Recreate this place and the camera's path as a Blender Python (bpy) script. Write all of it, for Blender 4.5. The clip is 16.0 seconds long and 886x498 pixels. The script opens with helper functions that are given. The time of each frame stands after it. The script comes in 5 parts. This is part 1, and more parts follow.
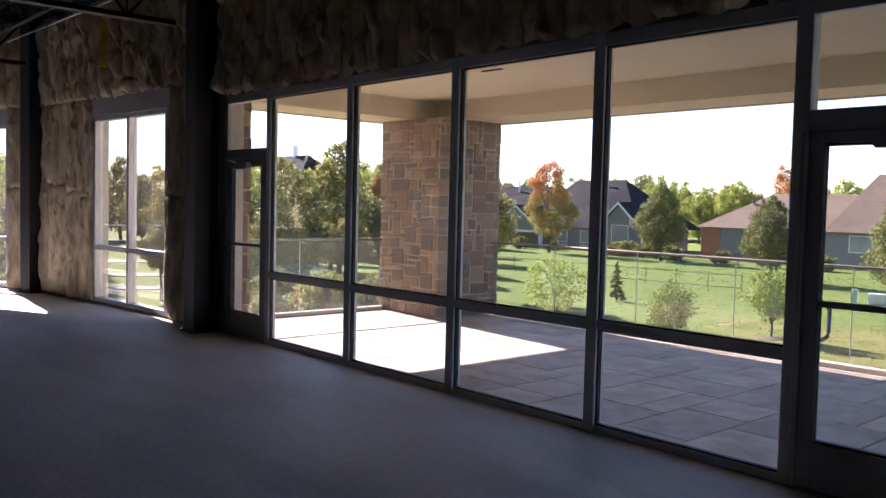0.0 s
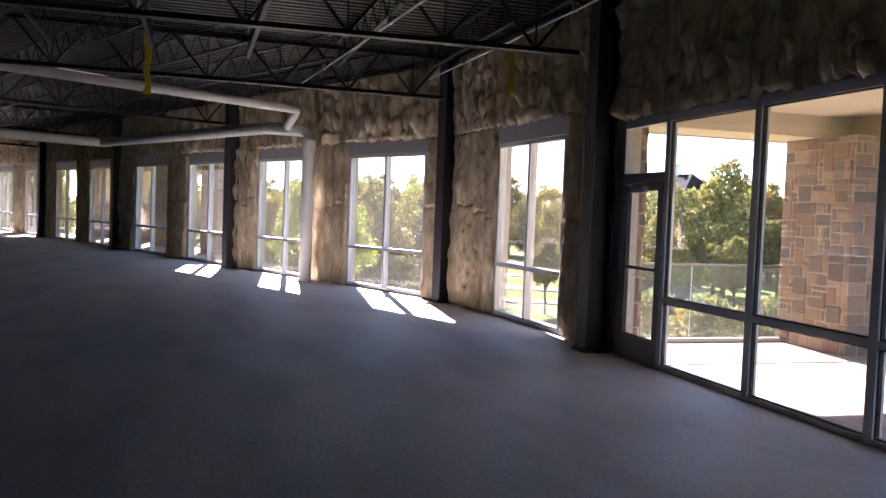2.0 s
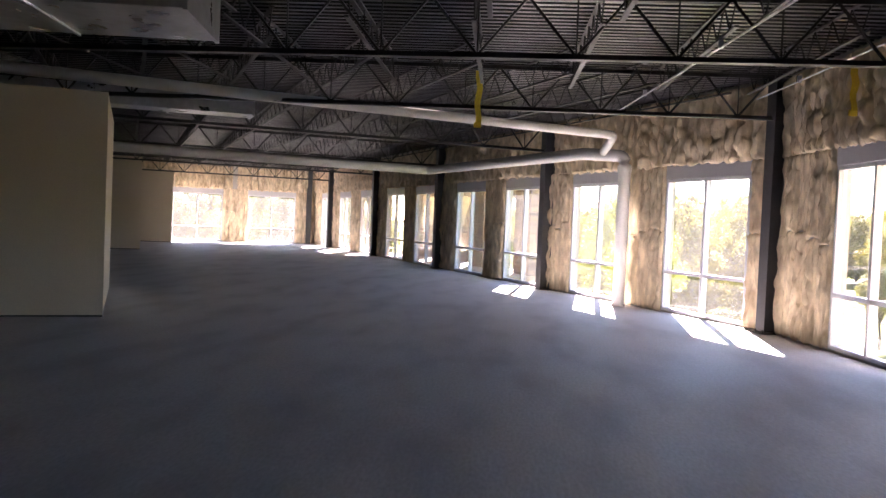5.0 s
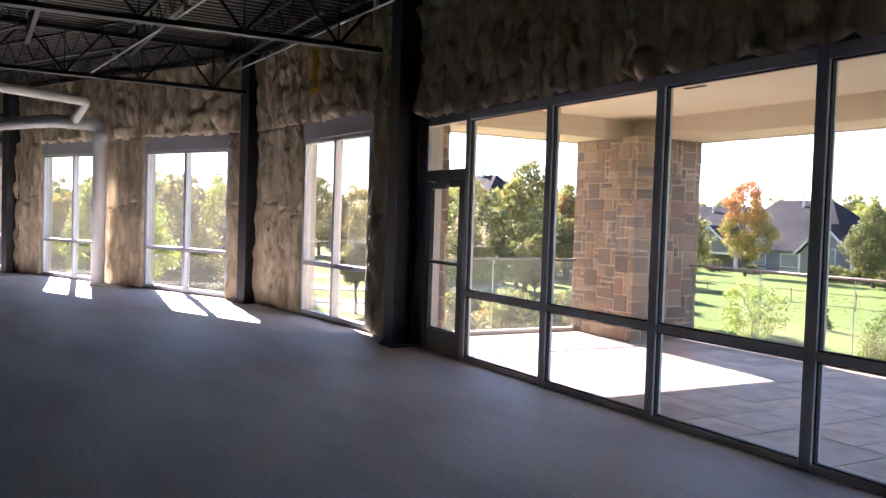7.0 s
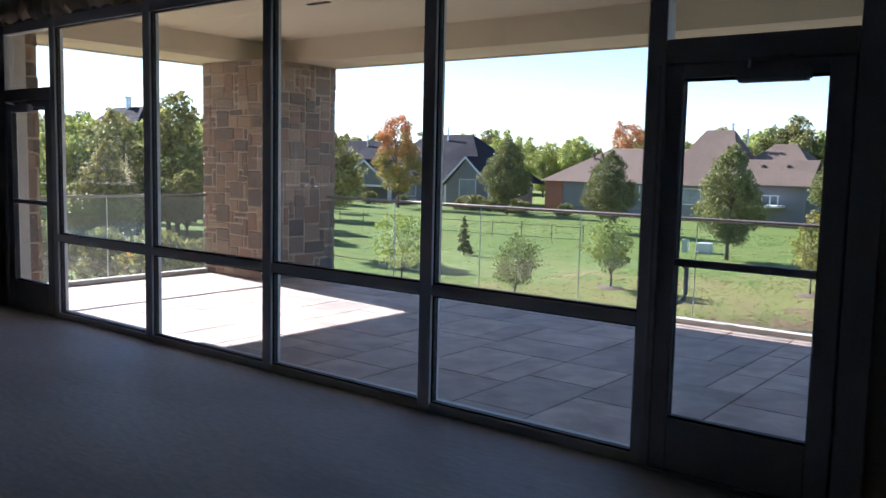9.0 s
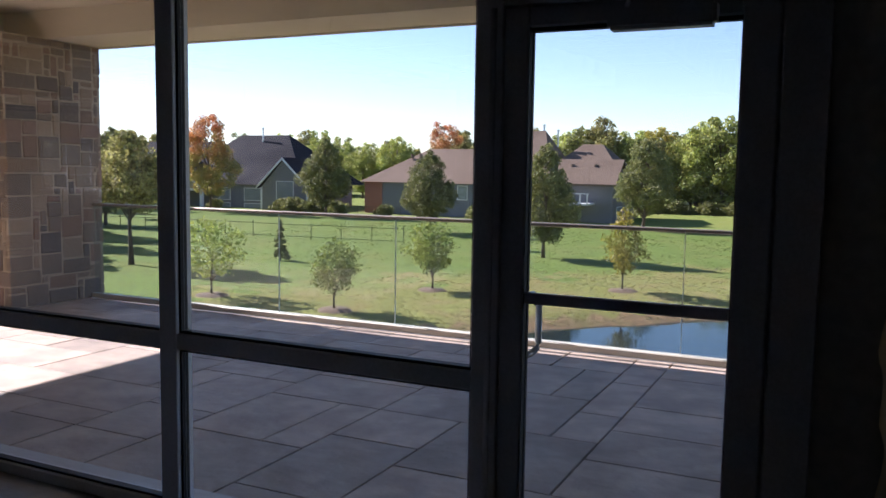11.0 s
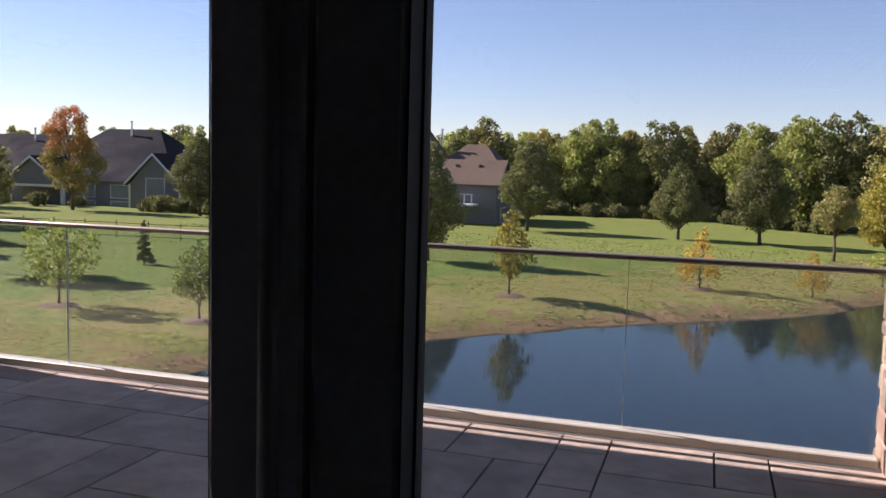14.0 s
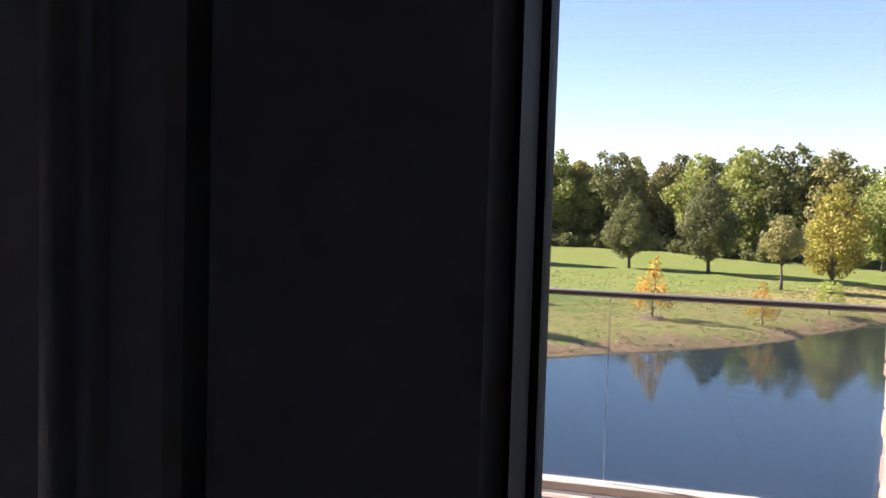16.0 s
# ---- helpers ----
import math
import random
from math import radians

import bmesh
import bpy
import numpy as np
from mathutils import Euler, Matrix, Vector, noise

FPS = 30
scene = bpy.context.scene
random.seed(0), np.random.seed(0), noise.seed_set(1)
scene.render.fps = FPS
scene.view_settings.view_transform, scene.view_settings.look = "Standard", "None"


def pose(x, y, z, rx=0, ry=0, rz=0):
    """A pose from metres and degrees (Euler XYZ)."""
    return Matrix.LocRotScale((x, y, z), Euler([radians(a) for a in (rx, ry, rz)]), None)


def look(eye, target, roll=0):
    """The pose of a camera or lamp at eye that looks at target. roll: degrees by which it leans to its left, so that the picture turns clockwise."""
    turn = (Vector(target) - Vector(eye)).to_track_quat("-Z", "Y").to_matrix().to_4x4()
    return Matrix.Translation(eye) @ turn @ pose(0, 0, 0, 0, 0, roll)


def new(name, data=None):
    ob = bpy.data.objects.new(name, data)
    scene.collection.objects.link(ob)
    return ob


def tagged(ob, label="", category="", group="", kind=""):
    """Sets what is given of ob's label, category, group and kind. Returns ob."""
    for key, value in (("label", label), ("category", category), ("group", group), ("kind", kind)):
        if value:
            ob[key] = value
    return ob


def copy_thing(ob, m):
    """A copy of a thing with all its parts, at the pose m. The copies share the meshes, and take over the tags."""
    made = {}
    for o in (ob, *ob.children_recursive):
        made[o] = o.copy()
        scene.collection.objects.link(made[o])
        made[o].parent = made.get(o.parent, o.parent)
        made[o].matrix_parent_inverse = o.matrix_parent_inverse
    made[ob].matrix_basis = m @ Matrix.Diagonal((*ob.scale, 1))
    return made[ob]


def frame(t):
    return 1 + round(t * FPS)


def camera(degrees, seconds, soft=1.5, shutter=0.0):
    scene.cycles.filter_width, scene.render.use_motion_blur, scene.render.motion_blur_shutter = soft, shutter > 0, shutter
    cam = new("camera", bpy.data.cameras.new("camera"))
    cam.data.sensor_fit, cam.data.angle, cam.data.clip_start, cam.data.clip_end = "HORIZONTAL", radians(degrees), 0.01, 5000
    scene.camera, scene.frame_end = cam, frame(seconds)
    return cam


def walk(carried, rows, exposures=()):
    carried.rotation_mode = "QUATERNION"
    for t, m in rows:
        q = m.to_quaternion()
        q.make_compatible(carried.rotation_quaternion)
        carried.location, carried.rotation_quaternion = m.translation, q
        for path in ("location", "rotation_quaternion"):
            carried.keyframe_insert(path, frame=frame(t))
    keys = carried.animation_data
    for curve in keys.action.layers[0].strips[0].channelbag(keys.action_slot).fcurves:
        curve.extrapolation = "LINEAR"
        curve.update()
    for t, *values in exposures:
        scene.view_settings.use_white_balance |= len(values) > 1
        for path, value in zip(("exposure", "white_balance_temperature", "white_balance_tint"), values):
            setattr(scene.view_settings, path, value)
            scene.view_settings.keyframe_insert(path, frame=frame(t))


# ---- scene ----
cam = camera(55.6, 16.0)
PATH = [
    (0, (3.796, -4.979, 1.643), (2.31, -3.644, 1.54), 1.4),
    (0.5, (3.796, -5.031, 1.644), (2.194, -3.838, 1.544), 1.6),
    (1, (3.77, -5.06, 1.652), (2.033, -4.074, 1.557), 1.8),
    (1.5, (3.725, -5.071, 1.648), (1.886, -4.289, 1.561), 2.1),
    (2, (3.721, -5.157, 1.698), (1.805, -4.588, 1.611), 2.2),
    (2.5, (3.718, -5.237, 1.697), (1.748, -4.902, 1.618), 2.6),
    (3, (3.664, -5.26, 1.699), (1.668, -5.162, 1.625), 2.8),
    (3.2, (3.654, -5.272, 1.694), (1.655, -5.262, 1.62), 2.9),
    (5.3, (3.907, -5.481, 1.78), (1.913, -5.615, 1.714), 2.4),
    (5.5, (3.912, -5.447, 1.784), (1.914, -5.514, 1.72), 2.2),
    (6, (3.799, -5.323, 1.783), (1.811, -5.118, 1.72), 2.0),
    (6.5, (3.775, -5.195, 1.72), (1.867, -4.6, 1.654), 1.8),
    (7, (3.722, -5.081, 1.65), (1.98, -4.101, 1.58), 1.9),
    (7.5, (3.698, -4.987, 1.639), (2.149, -3.726, 1.543), 1.2),
    (8, (3.628, -4.772, 1.619), (2.232, -3.345, 1.484), 1.0),
    (8.5, (3.517, -4.512, 1.619), (2.212, -3.006, 1.451), 1.7),
    (9, (3.317, -4.199, 1.6), (2.097, -2.627, 1.399), 1.3),
    (9.5, (3.179, -3.868, 1.61), (2.039, -2.238, 1.401), 0.3),
    (10, (3.011, -3.504, 1.619), (1.947, -1.824, 1.408), 0.7),
    (10.2, (2.941, -3.371, 1.608), (1.914, -1.667, 1.4), 0.7),
    (12.3, (2.188, -1.869, 1.558), (1.514, 0.005, 1.379), 2.1),
    (12.5, (2.148, -1.731, 1.557), (1.482, 0.146, 1.374), 2.3),
    (13, (2.028, -1.383, 1.557), (1.406, 0.509, 1.374), 1.8),
    (13.5, (1.926, -1.04, 1.562), (1.378, 0.874, 1.371), 1.1),
    (14, (1.865, -0.725, 1.576), (1.258, 1.171, 1.39), 1.6),
    (14.5, (1.769, -0.509, 1.589), (1.076, 1.36, 1.426), 1.3),
    (15, (1.676, -0.391, 1.592), (0.995, 1.485, 1.464), 1.1),
    (15.5, (1.66, -0.302, 1.576), (1.049, 1.599, 1.464), 1.2),
    (16, (1.647, -0.255, 1.572), (1.147, 1.678, 1.458), 1.7),
]
walk(cam, [(t, look(eye, target, roll)) for t, eye, target, roll in PATH],
     exposures=((0, 3.0, 5900, 32), (1.5, 3.25, 5900, 32), (3, 4.65, 6100, 34), (5.5, 4.95, 6150, 34), (6.5, 4.55, 6050, 33), (7.5, 3.2, 5700, 28), (9, 2.75, 5300, 23), (10, 2.65, 5300, 22), (12.3, 2.15, 6150, 36), (13, 2.1, 6100, 35), (14, 1.9, 6050, 34), (14.5, 1.85, 6050, 34), (15.2, 2.3, 6100, 36), (16, 2.75, 5950, 33)))

# ---- world, sun ----
SUN_TO = Vector((-1.49, 0.16, 1.0)).normalized()
world = bpy.data.worlds.new("sky")
scene.world = world
world.use_nodes = True
wn = world.node_tree
wn.nodes.clear()
w_out = wn.nodes.new("ShaderNodeOutputWorld")
w_bg = wn.nodes.new("ShaderNodeBackground")
w_sky = wn.nodes.new("ShaderNodeTexSky")
w_sky.sky_type, w_sky.sun_disc = "NISHITA", False
w_sky.sun_elevation = math.asin(SUN_TO.z)
w_sky.sun_rotation = math.atan2(SUN_TO.x, SUN_TO.y)
w_sky.air_density, w_sky.dust_density = 0.95, 0.03
w_bg.inputs["Strength"].default_value = 0.038
wn.links.new(w_sky.outputs["Color"], w_bg.inputs["Color"])
wn.links.new(w_bg.outputs["Background"], w_out.inputs["Surface"])
sun = new("sun", bpy.data.lights.new("sun", "SUN"))
sun.data.energy, sun.data.angle, sun.data.color = 3.25, radians(0.53), (1.0, 0.89, 0.74)
sun.matrix_world = look(SUN_TO * 60, (0, 0, 0))


# ---- materials ----
def mat(name, col, rough=0.7, metal=0.0, vary=(), grain=30.0, grain_amt=0.15, stain=0.0, stain_col=None, stain_scale=1.2, bump=0.0, bump_scale=60.0, rnd=0.0, spec=0.5, stretch=(1, 1, 1)):
    """Principled surface with fine grain, large stains, bump and a random shade for each object."""
    m = bpy.data.materials.new(name)
    m.use_nodes = True
    nt = m.node_tree
    b = nt.nodes["Principled BSDF"]
    b.inputs["Roughness"].default_value, b.inputs["Metallic"].default_value = rough, metal
    b.inputs["Specular IOR Level"].default_value = spec
    geo = nt.nodes.new("ShaderNodeNewGeometry")
    mp = nt.nodes.new("ShaderNodeMapping")
    mp.inputs["Scale"].default_value = stretch
    nt.links.new(geo.outputs["Position"], mp.inputs["Vector"])
    fine = nt.nodes.new("ShaderNodeTexNoise")
    fine.inputs["Scale"].default_value, fine.inputs["Detail"].default_value = grain, 5
    nt.links.new(mp.outputs["Vector"], fine.inputs["Vector"])
    big = nt.nodes.new("ShaderNodeTexNoise")
    big.inputs["Scale"].default_value, big.inputs["Detail"].default_value = stain_scale, 6
    nt.links.new(mp.outputs["Vector"], big.inputs["Vector"])

    def mix(a, bb, fac, kind="MIX"):
        n = nt.nodes.new("ShaderNodeMix")
        n.data_type, n.blend_type = "RGBA", kind
        for sock, val in (("Factor", fac), ("A", a), ("B", bb)):
            s = [i for i in n.inputs if i.name == sock and i.type == ("VALUE" if sock == "Factor" else "RGBA")][0]
            if isinstance(val, (int, float)):
                s.default_value = val
            elif isinstance(val, tuple):
                s.default_value = (*val[:3], 1)
            else:
                nt.links.new(val, s)
        return [o for o in n.outputs if o.type == "RGBA"][0]

    def ramp(sock, lo, hi, a=0.0, c=1.0):
        n = nt.nodes.new("ShaderNodeMapRange")
        n.inputs["From Min"].default_value, n.inputs["From Max"].default_value = lo, hi
        n.inputs["To Min"].default_value, n.inputs["To Max"].default_value = a, c
        nt.links.new(sock, n.inputs["Value"])
        return n.outputs["Result"]

    c = mix(tuple(v * (1 - grain_amt) for v in col), tuple(min(1, v * (1 + grain_amt)) for v in col), ramp(fine.outputs["Fac"], 0.3, 0.7))
    if stain:
        c = mix(c, stain_col or tuple(v * 0.5 for v in col), ramp(big.outputs["Fac"], 0.45, 0.75, 0, stain))
    info = nt.nodes.new("ShaderNodeObjectInfo")
    if vary:
        vr = nt.nodes.new("ShaderNodeValToRGB")
        vr.color_ramp.interpolation = "CONSTANT"
        el = vr.color_ramp.elements
        while len(el) < len(vary):
            el.new(0.5)
        for i, v in enumerate(vary):
            el[i].position, el[i].color = i / len(vary), (*v, 1)
        nt.links.new(info.outputs["Random"], vr.inputs["Fac"])
        c = mix(c, vr.outputs["Color"], 0.75)
    if rnd:
        hsv = nt.nodes.new("ShaderNodeHueSaturation")
        nt.links.new(c, hsv.inputs["Color"])
        nt.links.new(ramp(info.outputs["Random"], 0, 1, 1 - rnd, 1 + rnd), hsv.inputs["Value"])
        c = hsv.outputs["Color"]
    nt.links.new(c, b.inputs["Base Color"])
    nt.links.new(ramp(big.outputs["Fac"], 0.3, 0.7, max(0.02, rough - 0.08), min(1, rough + 0.08)), b.inputs["Roughness"])
    if bump:
        bn = nt.nodes.new("ShaderNodeTexNoise")
        bn.inputs["Scale"].default_value, bn.inputs["Detail"].default_value = bump_scale, 6
        nt.links.new(mp.outputs["Vector"], bn.inputs["Vector"])
        bp = nt.nodes.new("ShaderNodeBump")
        bp.inputs["Strength"].default_value, bp.inputs["Distance"].default_value = bump, 0.02
        nt.links.new(bn.outputs["Fac"], bp.inputs["Height"])
        nt.links.new(bp.outputs["Normal"], b.inputs["Normal"])
    return m


def glass_mat(name, tint, gloss, dust=0.03):
    """Thin clear pane: straight through, with a mirror by Fresnel."""
    m = bpy.data.materials.new(name)
    m.use_nodes = True
    nt = m.node_tree
    nt.nodes.clear()
    out, mix = nt.nodes.new("ShaderNodeOutputMaterial"), nt.nodes.new("ShaderNodeMixShader")
    tr, gl, lw, pw, mr = nt.nodes.new("ShaderNodeBsdfTransparent"), nt.nodes.new("ShaderNodeBsdfGlossy"), nt.nodes.new("ShaderNodeLayerWeight"), nt.nodes.new("ShaderNodeMath"), nt.nodes.new("ShaderNodeMapRange")
    lw.inputs["Blend"].default_value = 0.5
    pw.operation = "POWER"
    pw.inputs[1].default_value = 4.0
    mr.inputs["To Min"].default_value, mr.inputs["To Max"].default_value = gloss, 0.6
    nt.links.new(lw.outputs["Facing"], pw.inputs[0])
    nt.links.new(pw.outputs["Value"], mr.inputs["Value"])
    tr.inputs["Color"].default_value = (*tint, 1)
    gl.inputs["Roughness"].default_value = 0.0
    nt.links.new(mr.outputs["Result"], mix.inputs["Fac"])
    nt.links.new(tr.outputs["BSDF"], mix.inputs[1])
    nt.links.new(gl.outputs["BSDF"], mix.inputs[2])
    # a thin film of dust that scatters a little light
    tl, dn, dr, dm = nt.nodes.new("ShaderNodeBsdfTranslucent"), nt.nodes.new("ShaderNodeTexNoise"), nt.nodes.new("ShaderNodeMapRange"), nt.nodes.new("ShaderNodeMixShader")
    tl.inputs["Color"].default_value = (0.8, 0.78, 0.74, 1)
    dn.inputs["Scale"].default_value, dn.inputs["Detail"].default_value = 2.5, 6
    dr.inputs["To Min"].default_value, dr.inputs["To Max"].default_value = 0.0, dust
    nt.links.new(dn.outputs["Fac"], dr.inputs["Value"])
    nt.links.new(dr.outputs["Result"], dm.inputs["Fac"])
    nt.links.new(mix.outputs["Shader"], dm.inputs[1])
    nt.links.new(tl.outputs["BSDF"], dm.inputs[2])
    nt.links.new(dm.outputs["Shader"], out.inputs["Surface"])
    return m


def leaf_mat(name, a, b_col, turning=None, low=0.0, high=8.0):
    """Leaves: a random shade for each leaf, sprays of a second colour that gain towards the top, a little light through them."""
    m = bpy.data.materials.new(name)
    m.use_nodes = True
    nt = m.node_tree
    b = nt.nodes["Principled BSDF"]
    geo, r = nt.nodes.new("ShaderNodeNewGeometry"), nt.nodes.new("ShaderNodeValToRGB")
    r.color_ramp.elements[0].color, r.color_ramp.elements[1].color = (*a, 1), (*b_col, 1)
    nt.links.new(geo.outputs["Random Per Island"], r.inputs["Fac"])
    colour = r.outputs["Color"]
    tc, spray = nt.nodes.new("ShaderNodeTexCoord"), nt.nodes.new("ShaderNodeTexNoise")
    spray.inputs["Scale"].default_value, spray.inputs["Detail"].default_value = 0.8, 3
    nt.links.new(tc.outputs["Object"], spray.inputs["Vector"])
    if turning:
        sep, up, add, mx = nt.nodes.new("ShaderNodeSeparateXYZ"), nt.nodes.new("ShaderNodeMapRange"), nt.nodes.new("ShaderNodeMath"), nt.nodes.new("ShaderNodeMix")
        nt.links.new(tc.outputs["Object"], sep.inputs["Vector"])
        nt.links.new(sep.outputs["Z"], up.inputs["Value"])
        up.inputs["From Min"].default_value, up.inputs["From Max"].default_value = low, high
        up.inputs["To Min"].default_value, up.inputs["To Max"].default_value = -0.55, 0.45
        wide = nt.nodes.new("ShaderNodeMapRange")
        wide.inputs["From Min"].default_value, wide.inputs["From Max"].default_value = 0.35, 0.65
        nt.links.new(spray.outputs["Fac"], wide.inputs["Value"])
        nt.links.new(up.outputs["Result"], add.inputs[0])
        nt.links.new(wide.outputs["Result"], add.inputs[1])
        add.use_clamp = True
        mx.data_type = "RGBA"
        nt.links.new(add.outputs["Value"], mx.inputs["Factor"])
        nt.links.new(colour, mx.inputs["A"])
        mx.inputs["B"].default_value = (*turning, 1)
        colour = mx.outputs["Result"]
    info = nt.nodes.new("ShaderNodeObjectInfo")
    hs, mr, hue = nt.nodes.new("ShaderNodeHueSaturation"), nt.nodes.new("ShaderNodeMapRange"), nt.nodes.new("ShaderNodeMapRange")
    mr.inputs["To Min"].default_value, mr.inputs["To Max"].default_value = 0.78, 1.22
    hue.inputs["From Min"].default_value, hue.inputs["From Max"].default_value = 0.3, 0.7
    hue.inputs["To Min"].default_value, hue.inputs["To Max"].default_value = 0.48, 0.52
    nt.links.new(info.outputs["Random"], mr.inputs["Value"])
    nt.links.new(spray.outputs["Fac"], hue.inputs["Value"])
    nt.links.new(hue.outputs["Result"], hs.inputs["Hue"])
    nt.links.new(mr.outputs["Result"], hs.inputs["Value"])
    nt.links.new(colour, hs.inputs["Color"])
    nt.links.new(hs.outputs["Color"], b.inputs["Base Color"])
    b.inputs["Roughness"].default_value = 0.55
    b.inputs["Specular IOR Level"].default_value = 0.3
    tl, ad, out = nt.nodes.new("ShaderNodeBsdfTranslucent"), nt.nodes.new("ShaderNodeMixShader"), nt.nodes["Material Output"]
    nt.links.new(hs.outputs["Color"], tl.inputs["Color"])
    ad.inputs["Fac"].default_value = 0.38
    nt.links.new(b.outputs["BSDF"], ad.inputs[1])
    nt.links.new(tl.outputs["BSDF"], ad.inputs[2])
    nt.links.new(ad.outputs["Shader"], out.inputs["Surface"])
    return m


M_FLOOR = mat("bare_concrete", (0.56, 0.56, 0.57), 0.62, grain=22, grain_amt=0.12, stain=0.6, stain_col=(0.33, 0.33, 0.345), stain_scale=0.9, bump=0.2, bump_scale=14, stretch=(0.55, 1.6, 1))
M_FOAM = mat("tan_insulation", (0.74, 0.62, 0.43), 0.9, grain=7, grain_amt=0.28, stain=0.75, stain_col=(0.32, 0.22, 0.125), stain_scale=4.2, bump=0.7, bump_scale=26, stretch=(1, 1, 0.4))
M_ALU = mat("grey_aluminium", (0.72, 0.73, 0.77), 0.36, 0.1, grain=90, grain_amt=0.06, stain=0.2, stain_scale=3)
M_BRONZE = mat("dark_bronze_aluminium", (0.5, 0.505, 0.53), 0.38, 0.0, grain=90, grain_amt=0.08, stain=0.25, stain_scale=3, stain_col=(0.42, 0.42, 0.44))
M_GASKET = mat("black_gasket", (0.02, 0.02, 0.022), 0.6)
M_STEEL = mat("dark_primed_steel", (0.05, 0.052, 0.056), 0.6, 0.1, grain=40, grain_amt=0.2, stain=0.4, stain_scale=2.5, stain_col=(0.09, 0.075, 0.065))
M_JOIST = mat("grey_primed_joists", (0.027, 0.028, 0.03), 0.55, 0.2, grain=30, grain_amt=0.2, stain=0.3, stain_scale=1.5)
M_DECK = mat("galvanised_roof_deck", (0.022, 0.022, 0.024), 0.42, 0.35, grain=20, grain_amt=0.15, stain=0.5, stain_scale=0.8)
M_DUCT = mat("galvanised_sheet_metal", (0.55, 0.57, 0.6), 0.32, 0.85, grain=12, grain_amt=0.12, stain=0.3, stain_scale=3)
M_PVC = mat("white_pipe", (0.72, 0.71, 0.68), 0.4, grain=8, grain_amt=0.05, stain=0.25, stain_scale=3, stain_col=(0.5, 0.48, 0.44))
M_DRY = mat("gypsum_board", (0.64, 0.56, 0.42), 0.85, grain=50, grain_amt=0.05, stain=0.25, stain_scale=0.9, stain_col=(0.54, 0.47, 0.35))
M_BLOCK = mat("plain_wall", (0.5, 0.48, 0.43), 0.85, grain=25, grain_amt=0.12, stain=0.3, stain_scale=0.8)
M_SOFFIT = mat("cream_stucco", (0.72, 0.64, 0.49), 0.9, grain=120, grain_amt=0.08, stain=0.2, stain_scale=0.9, bump=0.3, bump_scale=180)
M_STONE = mat("field_stone", (0.26, 0.19, 0.135), 0.88, vary=((0.29, 0.2, 0.13), (0.15, 0.12, 0.1), (0.35, 0.25, 0.165), (0.11, 0.098, 0.095), (0.31, 0.235, 0.165), (0.25, 0.155, 0.105), (0.19, 0.15, 0.12), (0.4, 0.3, 0.205), (0.23, 0.175, 0.13), (0.3, 0.19, 0.14)), grain=14, grain_amt=0.4, stain=0.55, stain_scale=5, bump=0.9, bump_scale=20)
M_MORTAR = mat("mortar", (0.43, 0.35, 0.255), 0.95, grain=60, grain_amt=0.15, bump=0.4)
M_PAVER = mat("stone_paver", (0.435, 0.345, 0.275), 0.6, grain=7, grain_amt=0.2, stain=0.75, stain_col=(0.24, 0.195, 0.165), stain_scale=2.4, bump=0.4, bump_scale=16, rnd=0.2)
M_JOINT = mat("paver_joint", (0.07, 0.065, 0.06), 0.95)
M_RAIL = mat("satin_rail", (0.3, 0.26, 0.22), 0.35, 0.6, grain=50, grain_amt=0.05)
M_BASE = mat("pale_rail_base", (0.56, 0.52, 0.45), 0.5, 0.1, grain=50, grain_amt=0.06, stain=0.2)
M_GLASS = glass_mat("window_glass", (0.95, 0.97, 0.965), 0.05)
M_GUARD = glass_mat("guard_glass", (0.86, 0.91, 0.9), 0.05, 0.014)
M_FILMED = glass_mat("dusty_window_glass", (0.82, 0.83, 0.81), 0.05, 0.05)
M_EDGE = mat("pale_glass_edge", (0.8, 0.84, 0.8), 0.2, grain=40, grain_amt=0.05)
M_YELLOW = mat("yellow_webbing", (0.75, 0.55, 0.03), 0.7, grain=60, grain_amt=0.15)
M_HANDLE = mat("brushed_steel", (0.5, 0.51, 0.53), 0.3, 0.9)
M_GRASS = mat("green_lawn", (0.135, 0.175, 0.036), 0.95, grain=4.5, grain_amt=0.6, stain=0.7, stain_col=(0.2, 0.185, 0.055), stain_scale=0.35, bump=1.0, bump_scale=7, spec=0.12)
M_DRYGRASS = mat("dry_lawn", (0.2, 0.19, 0.052), 0.95, grain=4.5, grain_amt=0.6, stain=0.9, stain_col=(0.27, 0.19, 0.085), stain_scale=0.55, bump=1.0, bump_scale=7, spec=0.12)
M_ROAD = mat("pale_concrete", (0.17, 0.165, 0.155), 0.85, grain=4, grain_amt=0.15, stain=0.4, stain_scale=0.5)
M_SOIL = mat("bare_bank", (0.25, 0.155, 0.08), 0.95, grain=4, grain_amt=0.5, stain=0.9, stain_col=(0.15, 0.15, 0.045), stain_scale=0.7, bump=0.6, bump_scale=12, spec=0.15)
M_WATER = mat("pond_water", (0.012, 0.02, 0.025), 0.04, grain=2, grain_amt=0.1, bump=0.05, bump_scale=2.6, spec=0.6)
M_BARK = mat("bark", (0.085, 0.06, 0.045), 0.9, grain=14, grain_amt=0.35, bump=0.6, bump_scale=30)
M_MULCH = mat("bark_mulch", (0.16, 0.1, 0.065), 0.95, grain=9, grain_amt=0.35, bump=0.8, bump_scale=25)
M_ROOF_A = mat("dark_shingles", (0.02, 0.02, 0.025), 0.9, spec=0.08, grain=4, grain_amt=0.35, stain=0.3, stain_scale=0.4)
